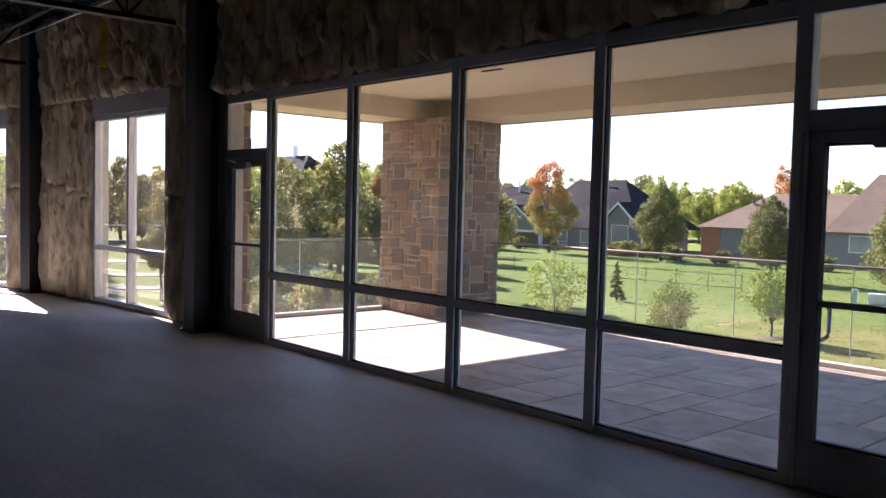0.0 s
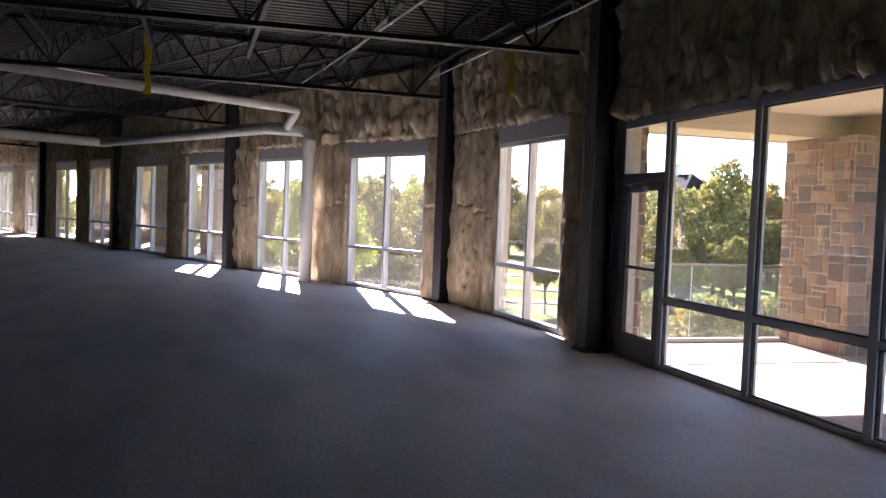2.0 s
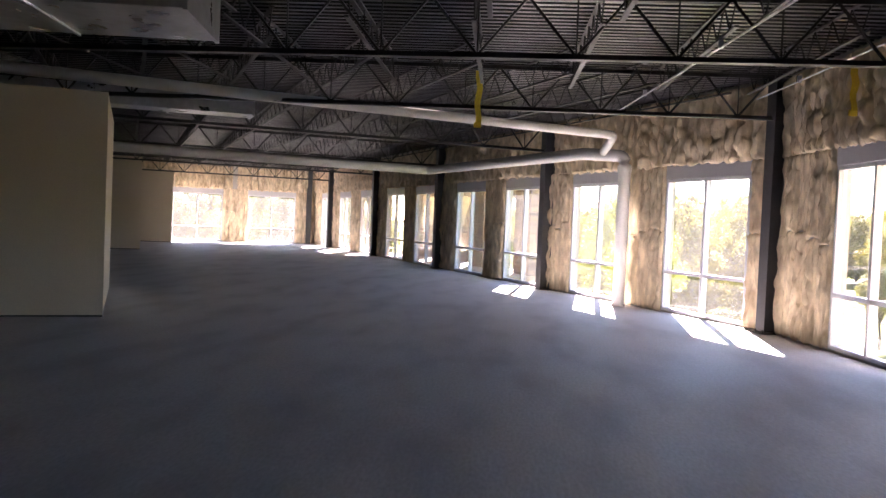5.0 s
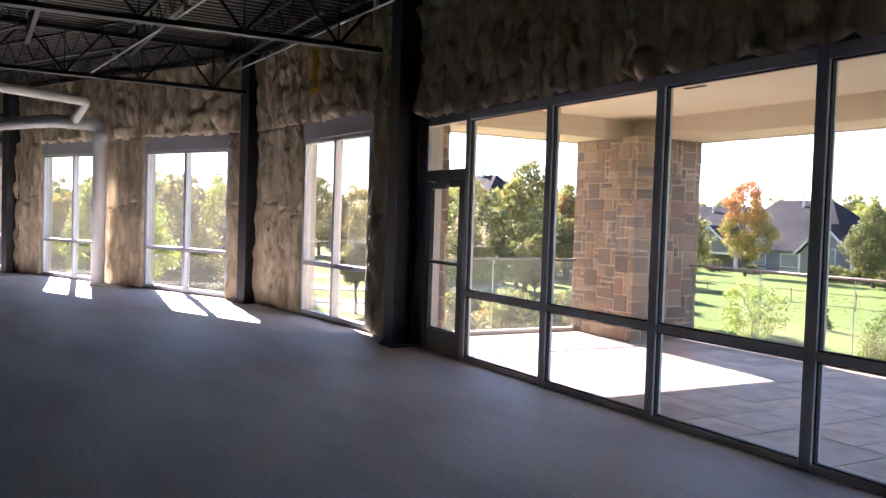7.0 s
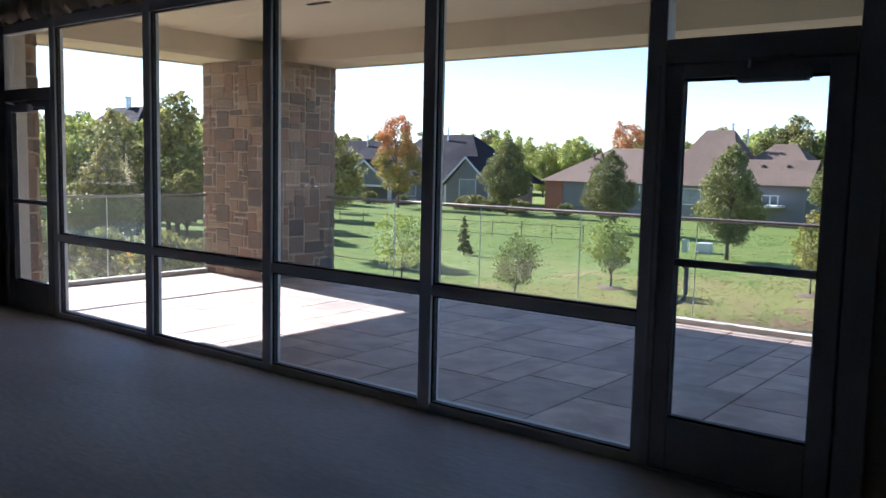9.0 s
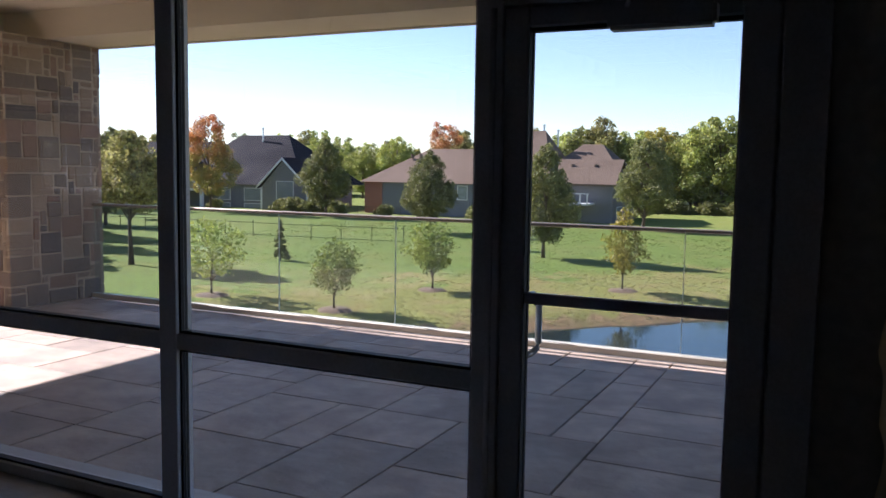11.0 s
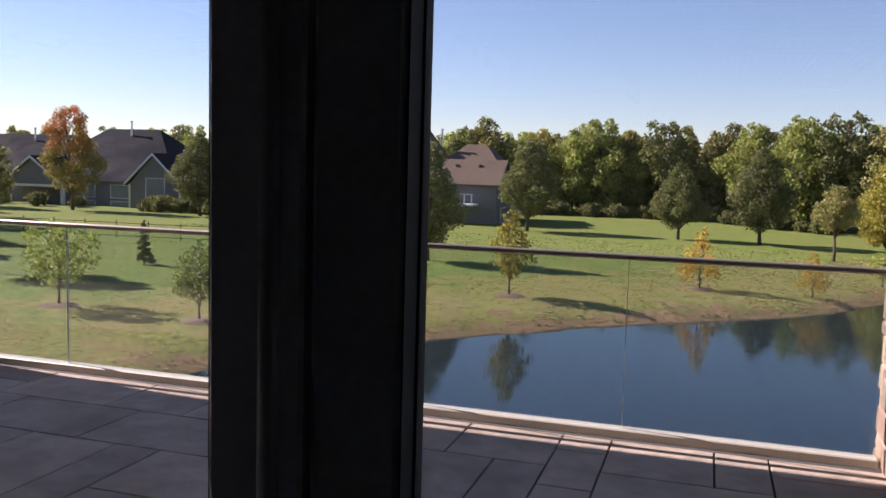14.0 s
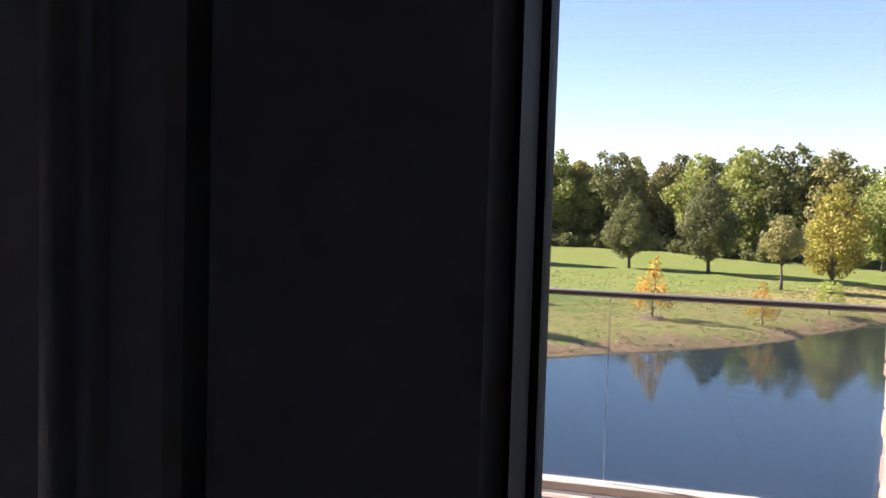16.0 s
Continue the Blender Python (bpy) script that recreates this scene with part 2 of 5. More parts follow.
M_ROOF_B = mat("brown_shingles", (0.15, 0.112, 0.085), 0.9, spec=0.08, grain=4, grain_amt=0.3, stain=0.35, stain_scale=0.3)
M_SIDING = mat("grey_siding", (0.2, 0.2, 0.21), 0.8, spec=0.08, grain=5, grain_amt=0.12, stain=0.2, stain_scale=0.4)
M_BRICK = mat("red_brick", (0.3, 0.12, 0.075), 0.85, grain=8, grain_amt=0.3)
M_TRIM = mat("white_trim", (0.7, 0.7, 0.7), 0.6, grain=20, grain_amt=0.05)
M_PANE = mat("far_window_pane", (0.25, 0.28, 0.3), 0.08, 0.0, grain=1, grain_amt=0.2, spec=1.0)
M_DARK = mat("dark_fence_metal", (0.02, 0.02, 0.02), 0.5)
M_UTIL = mat("pale_green_enamel", (0.45, 0.5, 0.42), 0.5, grain=10, grain_amt=0.06)
LEAF_GREEN = leaf_mat("green_leaves", (0.14, 0.18, 0.038), (0.47, 0.5, 0.115))
LEAF_DARK = leaf_mat("dark_green_leaves", (0.075, 0.09, 0.028), (0.27, 0.275, 0.085))
LEAF_LIME = leaf_mat("yellow_green_leaves", (0.161, 0.207, 0.034), (0.483, 0.506, 0.115))
LEAF_YELLOW = leaf_mat("yellow_leaves", (0.19, 0.18, 0.029), (0.5, 0.42, 0.07))
LEAF_ORANGE = leaf_mat("turning_maple_leaves", (0.11, 0.13, 0.03), (0.4, 0.36, 0.08), (0.58, 0.18, 0.07), 4.0, 12.5)
LEAF_GOLD = leaf_mat("golden_needles", (0.45, 0.27, 0.035), (0.72, 0.5, 0.08))
LEAF_OLIVE = leaf_mat("olive_leaves", (0.12, 0.115, 0.036), (0.4, 0.37, 0.12))


# ---- building helpers ----
def box(bm, x0, x1, y0, y1, z0, z1):
    v = [bm.verts.new(p) for p in ((x0, y0, z0), (x1, y0, z0), (x1, y1, z0), (x0, y1, z0), (x0, y0, z1), (x1, y0, z1), (x1, y1, z1), (x0, y1, z1))]
    for f in ((0, 3, 2, 1), (4, 5, 6, 7), (0, 1, 5, 4), (1, 2, 6, 5), (2, 3, 7, 6), (3, 0, 4, 7)):
        bm.faces.new([v[i] for i in f])


def boxes(*dims):
    bm = bmesh.new()
    for d in dims:
        box(bm, *d)
    return bm


def rounded(bm, width=0.006, segments=1):
    bmesh.ops.bevel(bm, geom=bm.edges[:], offset=width, segments=segments, affect="EDGES", clamp_overlap=True)
    return bm


def tube(bm, pts, radii, sides=10, cap=True):
    """A round bar along the points."""
    rings = []
    for i, p in enumerate(pts):
        p = Vector(p)
        a, c = Vector(pts[max(0, i - 1)]), Vector(pts[min(len(pts) - 1, i + 1)])
        d = (c - a).normalized()
        s = d.orthogonal().normalized() if abs(d.z) > 0.99 else d.cross(Vector((0, 0, 1))).normalized()
        w = s.cross(d)
        r = radii[i] if isinstance(radii, (list, tuple)) else radii
        rings.append([bm.verts.new(p + (s * math.cos(k * math.tau / sides) + w * math.sin(k * math.tau / sides)) * r) for k in range(sides)])
    for a, c in zip(rings, rings[1:]):
        for k in range(sides):
            bm.faces.new((a[k], a[(k + 1) % sides], c[(k + 1) % sides], c[k]))
    if cap:
        bm.faces.new(rings[0])
        bm.faces.new(rings[-1][::-1])
    return bm


def mesh_of(name, bm, material, smooth=False):
    bmesh.ops.recalc_face_normals(bm, faces=bm.faces[:])
    me = bpy.data.meshes.new(name)
    bm.to_mesh(me)
    bm.free()
    me.materials.append(material)
    if smooth:
        for p in me.polygons:
            p.use_smooth = True
    return me


def part(name, bm, material, parent, label="", smooth=False):
    ob = new(name, mesh_of(name, bm, material, smooth))
    ob.parent = parent
    return tagged(ob, label)


def thing(name, m, label, category, group="", kind=""):
    ob = new(name)
    ob.matrix_world = m
    return tagged(ob, label, category, group, kind)


def solid(name, bm, material, m=Matrix(), label="", category="", group="", kind="", smooth=False):
    ob = new(name, mesh_of(name, bm, material, smooth))
    ob.matrix_world = m
    return tagged(ob, label, category, group, kind)


# wall frames: x to the right seen from inside, y outward
FRONT = pose(0, 0, 0)
A0 = Vector((-11.55, -0.45, 0))
WALL_A = pose(A0.x, A0.y, 0, 0, 0, 24.36)
FACET = pose(-6.0, 0, 0, 0, 0, 4.63)
A_LEN = 40.2
CORNER = WALL_A @ Vector((-A_LEN, 0, 0))
END = pose(CORNER.x, CORNER.y, 0, 0, 0, 114.36)
END_LEN = 24.0
DECK_Z, CHORD_Z, FOAM_TOP = 4.62, 3.78, 4.2

# ---- floor, roof, closing walls ----
SW = END @ Vector((-END_LEN, 0, 0))
PLAN = [(5.6, 0.25), (-6.0, 0.25), (-11.6, -0.2), (CORNER.x - 0.1, CORNER.y + 0.2), (SW.x, SW.y), (5.6, -30.0)]


def slab(points, z0, z1):
    bm = bmesh.new()
    lo, hi = [bm.verts.new((*p, z0)) for p in points], [bm.verts.new((*p, z1)) for p in points]
    bm.faces.new(lo), bm.faces.new(hi)
    for i in range(len(points)):
        j = (i + 1) % len(points)
        bm.faces.new((lo[i], lo[j], hi[j], hi[i]))
    return bm


solid("floor", slab(PLAN, -0.3, 0.0), M_FLOOR, label="bare grey concrete floor slab with trowel stains", category="floor", kind="structure")


def wall_between(name, a, b, z0, z1, thick, label):
    d = Vector((b[0] - a[0], b[1] - a[1], 0))
    ang = math.degrees(math.atan2(d.y, d.x))
    return solid(name, boxes((0, d.length, -thick, 0, z0, z1)), M_BLOCK, pose(a[0], a[1], 0, 0, 0, ang), label, "wall", kind="structure")


# Closing walls out of view, made pale so they bounce light into the room.
wall_between("wall_east", (5.6, -30.0), (5.6, 0.3), -0.3, 5.0, 0.25, "plain unseen side wall, pale to bounce light inside")
wall_between("wall_south", (SW.x, SW.y), (5.6, -30.0), -0.3, 5.0, 0.25, "plain unseen back wall, pale to bounce light inside")


def corrugated():
    """Ribbed steel deck, ribs along y."""
    bm = bmesh.new()
    prof, x, pitch = [], -70.0, 0.2
    while x < 7.5:
        prof += [(x, 0.0), (x + 0.095, 0.0), (x + 0.115, 0.045), (x + 0.18, 0.045)]
        x += pitch
    (ax, ay), (bx, by) = PLAN[3], PLAN[2]
    (cx, cy), (dx, dy) = PLAN[4], PLAN[5]

    def north(px):
        return 0.24 if px > -6 else (0.24 + (px + 6) * 0.08 if px > bx else by + (px - bx) * (ay - by) / (ax - bx))

    def south(px):
        return max(cy + (px - cx) * (dy - cy) / (dx - cx), -60) if px > cx else ay + (px - ax) * (cy - ay) / (cx - ax)

    prof = [q for q in prof if ax + 0.1 < q[0] < 5.6]
    row = [[bm.verts.new((px, edge(px), DECK_Z + pz)) for px, pz in prof] for edge in (south, north)]
    for i in range(len(prof) - 1):
        bm.faces.new((row[0][i], row[0][i + 1], row[1][i + 1], row[1][i]))
    return bm


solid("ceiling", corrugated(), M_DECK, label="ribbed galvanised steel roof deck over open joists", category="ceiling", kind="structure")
solid("roof_slab", slab(PLAN, DECK_Z + 0.06, DECK_Z + 0.25), M_BLOCK, label="dark flat roof over the steel deck", category="roof", kind="structure")


# ---- sprayed-foam walls ----
def foam_panel(x0, x1, z0, z1, seed, depth=0.1, step=0.034, lumpy=0.0):
    """A puffed batt in its stud bay: pillows between sharp creases, bulging to the inside (-y), with ragged ends."""
    nx, nz = max(5, int((x1 - x0) / step)), max(5, int((z1 - z0) / (step * 1.25)))
    bm = bmesh.new()
    grid = []
    bay = math.floor((x0 + 0.01) / 0.405)
    full = 0.95 + 0.4 * noise.noise((bay * 3.1 + 0.37, seed, 0.5))
    lean = 0.5 * noise.noise((bay * 1.9 + 0.2, seed, 8.5))
    for i in range(nx + 1):
        col = []
        for k in range(nz + 1):
            x, z = x0 + (x1 - x0) * i / nx, z0 + (z1 - z0) * k / nz
            wx = x + 0.06 * noise.noise((x * 2.0, z * 2.3, seed + 1))
            rib = max(0.0, math.sin(math.pi * min(1, max(0, i / nx)))) ** 0.45
            fold = min(1.0, 2.6 * abs(noise.noise((wx * (7.0 - 1.5 * lumpy) + lean * z, z * (0.8 + 1.6 * lumpy), seed)))) ** 0.6
            tuck = min(1.0, 3.2 * abs(noise.noise((wx * 2.3 + bay, z * (1.7 + 1.2 * lumpy), seed + 7)))) ** 0.55
            fold *= 0.62 + 0.38 * min(1.0, 4.0 * abs(noise.noise((wx * 13 + lean, z * 2.6, seed + 3))))
            fine = 0.16 * noise.noise((x * 13, z * 6, seed + 9)) + 0.12 * noise.noise((x * 5, z * 5, seed + 2))
            rim = min(1.0, min(x - x0 + 0.02, x1 - x + 0.02, z - z0 + 0.03, z1 - z + 0.03) / 0.07)
            d = 0.014 + depth * max(0.06, rib * (0.3 + 1.25 * full * fold * (0.3 + 0.7 * tuck) + fine)) * rim
            jag = 0.05 * noise.noise((x * 7, seed, z * 6))
            col.append(bm.verts.new((x + (jag if 0 < i < nx else 0.55 * jag), -max(0.006, d), z + (jag if 0 < k else 1.3 * jag))))
        grid.append(col)
    for i in range(nx):
        for k in range(nz):
            bm.faces.new((grid[i][k], grid[i + 1][k], grid[i + 1][k + 1], grid[i][k + 1]))
    return bm


def batts(parent, x0, x1, z0, z1, seed, depth, step=0.034, lumpy=0.0):
    """Insulation batts, one or two high in each stud bay of a stretch of wall."""
    xs = [x0] + [k * 0.405 for k in range(math.floor(x0 / 0.405) + 1, math.ceil(x1 / 0.405)) if x0 + 0.08 < k * 0.405 < x1 - 0.08] + [x1]
    for i, (a, b) in enumerate(zip(xs, xs[1:])):
        cut = 1.75 + 0.22 * noise.noise((i * 1.7 + 0.3, seed, 3.5))
        spans = ((z0, cut), (cut, z1)) if z1 - z0 > 2.2 else ((z0, z1),)
        for n, (za, zb) in enumerate(spans):
            deep = depth * (1.0 + 0.45 * noise.noise((i * 2.3 + 0.4, n + 0.5, seed)))
            part("insulation_batt", foam_panel(a, b, za, zb, seed + n * 5.3, deep, step, lumpy), M_FOAM, parent, smooth=True)


W_Z0, W_Z1 = 0.04, 2.87


def window_unit(m, w, label, name):
    """Aluminium window: two lights wide, a low rail, four panes."""
    win = thing(name, m, label, "window", "storefront windows", "structure")
    f, d0, d1 = 0.06, -0.02, 0.1
    part("window_frame", boxes((0, f, d0, d1, W_Z0, W_Z1), (w - f, w, d0, d1, W_Z0, W_Z1), (f, w - f, d0, d1, W_Z1 - f, W_Z1), (f, w - f, d0, d1, W_Z0, W_Z0 + f)), M_ALU, win)
    part("mullion", boxes((w / 2 - 0.035, w / 2 + 0.035, d0 - 0.005, d1, W_Z0 + f, W_Z1 - f)), M_ALU, win)
    for a, b in ((f, w / 2 - 0.035), (w / 2 + 0.035, w - f)):
        part("rail", boxes((a, b, d0, d1, 0.84, 0.91)), M_ALU, win)
        for z0, z1 in ((W_Z0 + f, 0.84), (0.91, W_Z1 - f)):
            p = part("pane", boxes((a, b, 0.045, 0.051, z0, z1)), M_FILMED, win)
            p.visible_shadow = False
    return win


def solid_runs(a, b, wins):
    """The stretches of a wall from a to b between its windows."""
    out, x = [], a
    for w0, w1 in sorted(wins):
        out.append((x, w0))
        x = w1
    out.append((x, b))
    return [(p, q) for p, q in out if q - p > 0.02]


def foam_wall(name, m, a, b, wins, seed, columns, step=0.034):
    ob = thing(name, m, "exterior wall with exposed tan insulation puffed between studs", "wall", kind="structure")
    dims = [(p, q, 0.0, 0.22, -0.3, W_Z1 + 0.31) for p, q in solid_runs(a, b, wins)]
    dims += [(w0, w1, 0.1, 0.22, W_Z1 + 0.003, W_Z1 + 0.31) for w0, w1 in wins]
    dims += [(w0, w1, 0.0, 0.22, -0.3, W_Z0 - 0.003) for w0, w1 in wins]
    dims += [(a, b, 0.0, 0.22, W_Z1 + 0.31, 5.0)]
    part("wall_core", boxes(*dims), M_BLOCK, ob)
    for i, (p, q) in enumerate(solid_runs(a, b, wins)):
        batts(ob, p + 0.015, q - 0.015, 0.02, W_Z1 + 0.3, seed + i * 3.7, 0.095, step)
    for i, (p, q) in enumerate(solid_runs(a, b, [(c - 0.14, c + 0.14) for c in columns])):
        batts(ob, p, q, W_Z1 + 0.27, FOAM_TOP + 0.35, seed + 50 + i * 2.1, 0.14, step, 0.3)
    for w0, w1 in wins:
        part("header", rounded(boxes((w0 - 0.02, w1 + 0.02, -0.03, 0.08, W_Z1 + 0.004, W_Z1 + 0.29)), 0.008), M_BRONZE, ob, "grey steel lintel channel")
    return ob


def steel_column(m, label="dark primed steel column with foam spatter at the base"):
    col = thing("steel_column", m, label, "column", "wall columns")
    part("web", boxes((-0.01, 0.01, -0.14, 0.14, 0.03, 4.55)), M_STEEL, col)
    for y in (-0.15, 0.135):
        part("flange", boxes((-0.14, 0.14, y, y + 0.015, 0.03, 4.55)), M_STEEL, col)
    part("base_plate", rounded(boxes((-0.18, 0.18, -0.19, 0.19, 0.0, 0.028)), 0.004), M_STEEL, col)
    for x in (-0.11, 0.11):
        for y in (-0.17, 0.17):
            bm = bmesh.new()
            tube(bm, [(x, y, 0.026), (x, y, 0.07)], 0.014, 6)
            part("anchor_bolt", bm, M_STEEL, col)
    part("cap_plate", boxes((-0.17, 0.17, -0.17, 0.17, 4.552, 4.575)), M_STEEL, col)
    return col

A_WINS = [(-s - 2.66, -s) for s in (0.82, 4.93, 9.15, 13.3, 17.9, 22.0, 26.6, 31.1)] + [(-38.4, -36.1)]
A_COLS = [-0.05, -8.75, -17.3, -26.0, -35.3]
foam_wall("wall_north_west", WALL_A, -A_LEN, 0.0, A_WINS, 3.0, A_COLS)
for a, b in A_WINS:
    window_unit(WALL_A @ Matrix.Translation((a, 0, 0)), b - a, "tall grey aluminium window with four panes", "window_1")
foam_wall("wall_facet", FACET, -5.56, -0.0, [(-3.55, -1.28)], 21.0, [-0.3], 0.025)
window_unit(FACET @ Matrix.Translation((-3.55, 0, 0)), 2.27, "tall grey aluminium window with four panes", "window_1")
E_WINS = [(-q - 2.9, -q) for q in (1.3, 5.7, 10.3, 16.9)]
foam_wall("wall_west_end", END, -END_LEN, 0.0, E_WINS, 40.0, [-5.0, -14.0])
for a, b in E_WINS:
    window_unit(END @ Matrix.Translation((a, 0, 0)), b - a, "tall grey aluminium window with four panes", "window_1")
for s in A_COLS[1:]:
    steel_column(WALL_A @ Matrix.Translation((s, -0.2, 0)))
steel_column(pose(-11.5, -0.62, 0, 0, 0, 14))
steel_column(pose(-6.0, -0.24, 0))
steel_column(END @ Matrix.Translation((-0.5, -0.25, 0)))

# ---- glazed front ----
HEAD, SILL = 2.82, 0.055
FRONT_L, FRONT_R = -5.78, 2.56
front = thing("wall_front", FRONT, "spandrel over the glazed front, covered in tan insulation in upright bays", "wall", kind="structure")
part("wall_core", boxes((-6.0, 5.6, 0.0, 0.22, 2.93, 5.0), (FRONT_R, 5.6, 0.0, 0.22, -0.3, 2.93), (-6.0, FRONT_L, 0.0, 0.22, -0.3, 2.93)), M_BLOCK, front)
batts(front, -5.85, 5.5, 2.93, FOAM_TOP + 0.38, 77.0, 0.14, 0.024, 0.15)
batts(front, 2.75, 5.5, 0.02, 2.93, 91.0, 0.11)

store = thing("storefront", FRONT, "grey aluminium storefront frame with tall fixed panes", "storefront", kind="structure")
D0, D1 = -0.04, 0.06
M_X = [(-4.78, -4.69), (-3.2, -3.1), (-1.645, -1.545), (-0.1, 0.0), (1.412, 1.512)]
for a, b in M_X:
    ob = part("mullion", rounded(boxes((a, b, D0, D1, 0.0, 2.92)), 0.004), M_ALU, store)
bm = bmesh.new()
tube(bm, [(1.478, -0.036, 0.01), (1.478, -0.036, 2.13)], 0.0125, 16)
part("bulb_seal", bm, M_ALU, store, "rounded grey seal strip beside the door", smooth=True)
for a, b in ((FRONT_L, -5.705), (2.424, FRONT_R)):
    part("jamb", rounded(boxes((a, b, D0, D1, 0.0, 2.92)), 0.004), M_BRONZE, store)
bays = list(zip([m[1] for m in M_X], [m[0] for m in M_X[1:]]))
for a, b in bays:
    part("sill_rail", rounded(boxes((a, b, D0, D1, 0.0, SILL)), 0.004), M_ALU, store)
    part("middle_rail", rounded(boxes((a, b, D0, D1, 0.762, 0.832)), 0.004), M_ALU, store)
    part("head_rail", rounded(boxes((a, b, D0, D1, HEAD, 2.92)), 0.004), M_ALU, store)
    for z0, z1 in ((SILL, 0.762), (0.832, HEAD)):
        part("gasket", boxes((a, a + 0.012, -0.02, 0.02, z0, z1), (b - 0.012, b, -0.02, 0.02, z0, z1), (a + 0.012, b - 0.012, -0.02, 0.02, z0, z0 + 0.012), (a + 0.012, b - 0.012, -0.02, 0.02, z1 - 0.012, z1)), M_GASKET, store)
        p = part("pane", boxes((a + 0.012, b - 0.012, -0.003, 0.003, z0 + 0.012, z1 - 0.012)), M_GLASS, store)
        p.visible_shadow = False
for a, b in ((-5.705, -4.78), (1.512, 2.424)):
    part("transom_bar", rounded(boxes((a, b, D0, D1, 2.135, 2.26)), 0.004), M_BRONZE, store)
    part("head_rail", rounded(boxes((a, b, D0, D1, HEAD, 2.92)), 0.004), M_ALU, store)
    part("door_stop", boxes((a, a + 0.026, 0.031, D1 - 0.002, 0.012, 2.135), (b - 0.026, b, 0.031, D1 - 0.002, 0.012, 2.135), (a + 0.026, b - 0.026, 0.031, D1 - 0.002, 2.105, 2.135)), M_BRONZE, store)
    part("threshold", rounded(boxes((a, b, -0.06, 0.07, 0.0, 0.011)), 0.003), M_ALU, store)
    p = part("transom_pane", boxes((a, b, -0.003, 0.003, 2.26, HEAD)), M_GLASS, store)
    p.visible_shadow = False


def glazed_door(x0, x1, pull_x, name, closer_x, stile=0.115):
    """Single aluminium door leaf with one tall pane, a bar across it, a pull outside and a closer at the head."""
    door = thing(name, FRONT, "dark bronze aluminium glazed door, closed, with tubular pull", "door", "glazed front doors", "structure")
    g0, g1 = x0 + stile, x1 - 0.115
    part("door_stile", rounded(boxes((x0 + 0.004, g0, -0.04, 0.03, 0.012, 2.13)), 0.006), M_BRONZE, door)
    part("door_stile", rounded(boxes((g1, x1 - 0.004, -0.04, 0.03, 0.012, 2.13)), 0.006), M_BRONZE, door)
    part("top_rail", rounded(boxes((g0, g1, -0.038, 0.029, 2.06, 2.13)), 0.005), M_BRONZE, door)
    part("bottom_rail", rounded(boxes((g0, g1, -0.038, 0.029, 0.012, 0.29)), 0.005), M_BRONZE, door)
    part("cross_bar", rounded(boxes((g0, g1, -0.034, -0.008, 1.1, 1.14)), 0.005), M_BRONZE, door)
    bead = [(g0, g0 + 0.0015, -0.037, -0.005, 0.29, 2.06), (g1 - 0.0015, g1, -0.037, -0.005, 0.29, 2.06), (g0, g0 + 0.004, -0.004, 0.015, 0.29, 2.06), (g1 - 0.004, g1, -0.004, 0.015, 0.29, 2.06)]
    bead += [(g0 + 0.004, g1 - 0.004, -0.02, 0.015, 0.29, 0.304), (g0 + 0.004, g1 - 0.004, -0.02, 0.015, 2.046, 2.06)]
    part("glazing_bead", boxes(*bead), M_GASKET, door)
    p = part("pane", boxes((g0 + 0.004, g1 - 0.004, -0.003, 0.003, 0.304, 2.046)), M_GLASS, door)
    p.visible_shadow = False
    bm = bmesh.new()
    s = 1 if pull_x < (x0 + x1) / 2 else -1
    px = pull_x + s * 0.04
    tube(bm, [(pull_x, 0.03, 1.115), (pull_x + s * 0.02, 0.08, 1.12), (px - s * 0.012, 0.092, 1.085), (px, 0.092, 1.11), (px, 0.092, 0.94), (px - s * 0.004, 0.092, 0.92), (px - s * 0.016, 0.088, 0.905), (pull_x + s * 0.015, 0.07, 0.897), (pull_x, 0.03, 0.897)], 0.0125, 12)
    part("pull_handle", bm, M_HANDLE, door, "bent tubular steel pull", smooth=True)
    closer = part("door_closer", rounded(boxes((closer_x, closer_x + 0.34, -0.115, -0.041, 2.022, 2.1)), 0.012, 2), M_BRONZE, door, "dark door closer box")
    bm = bmesh.new()
    tube(bm, [(closer_x + 0.06, -0.09, 2.095), (closer_x + 0.1, -0.2, 2.115), (closer_x + 0.25, -0.06, 2.14)], 0.01, 6)
    part("closer_arm", bm, M_BRONZE, closer)
    return door


glazed_door(1.515, 2.42, 1.585, "door_1", 1.895, 0.094)
glazed_door(-5.705, -4.78, -4.87, "door_2", -5.45)

# ---- terrace ----
PX0, PX1, PY1 = -7.12, 4.3, 4.75
TZ = -0.06
solid("terrace_slab", boxes((PX0, PX1, 0.225, PY1, TZ - 0.45, TZ - 0.045)), M_JOINT, label="dark bedding under the terrace pavers", category="slab", kind="structure")
rng = random.Random(5)


def paver_mesh(w, d):
    bm = boxes((0.006, w - 0.006, 0.006, d - 0.006, -0.044, 0.0))
    return mesh_of("paver", rounded(bm, 0.003), M_PAVER)


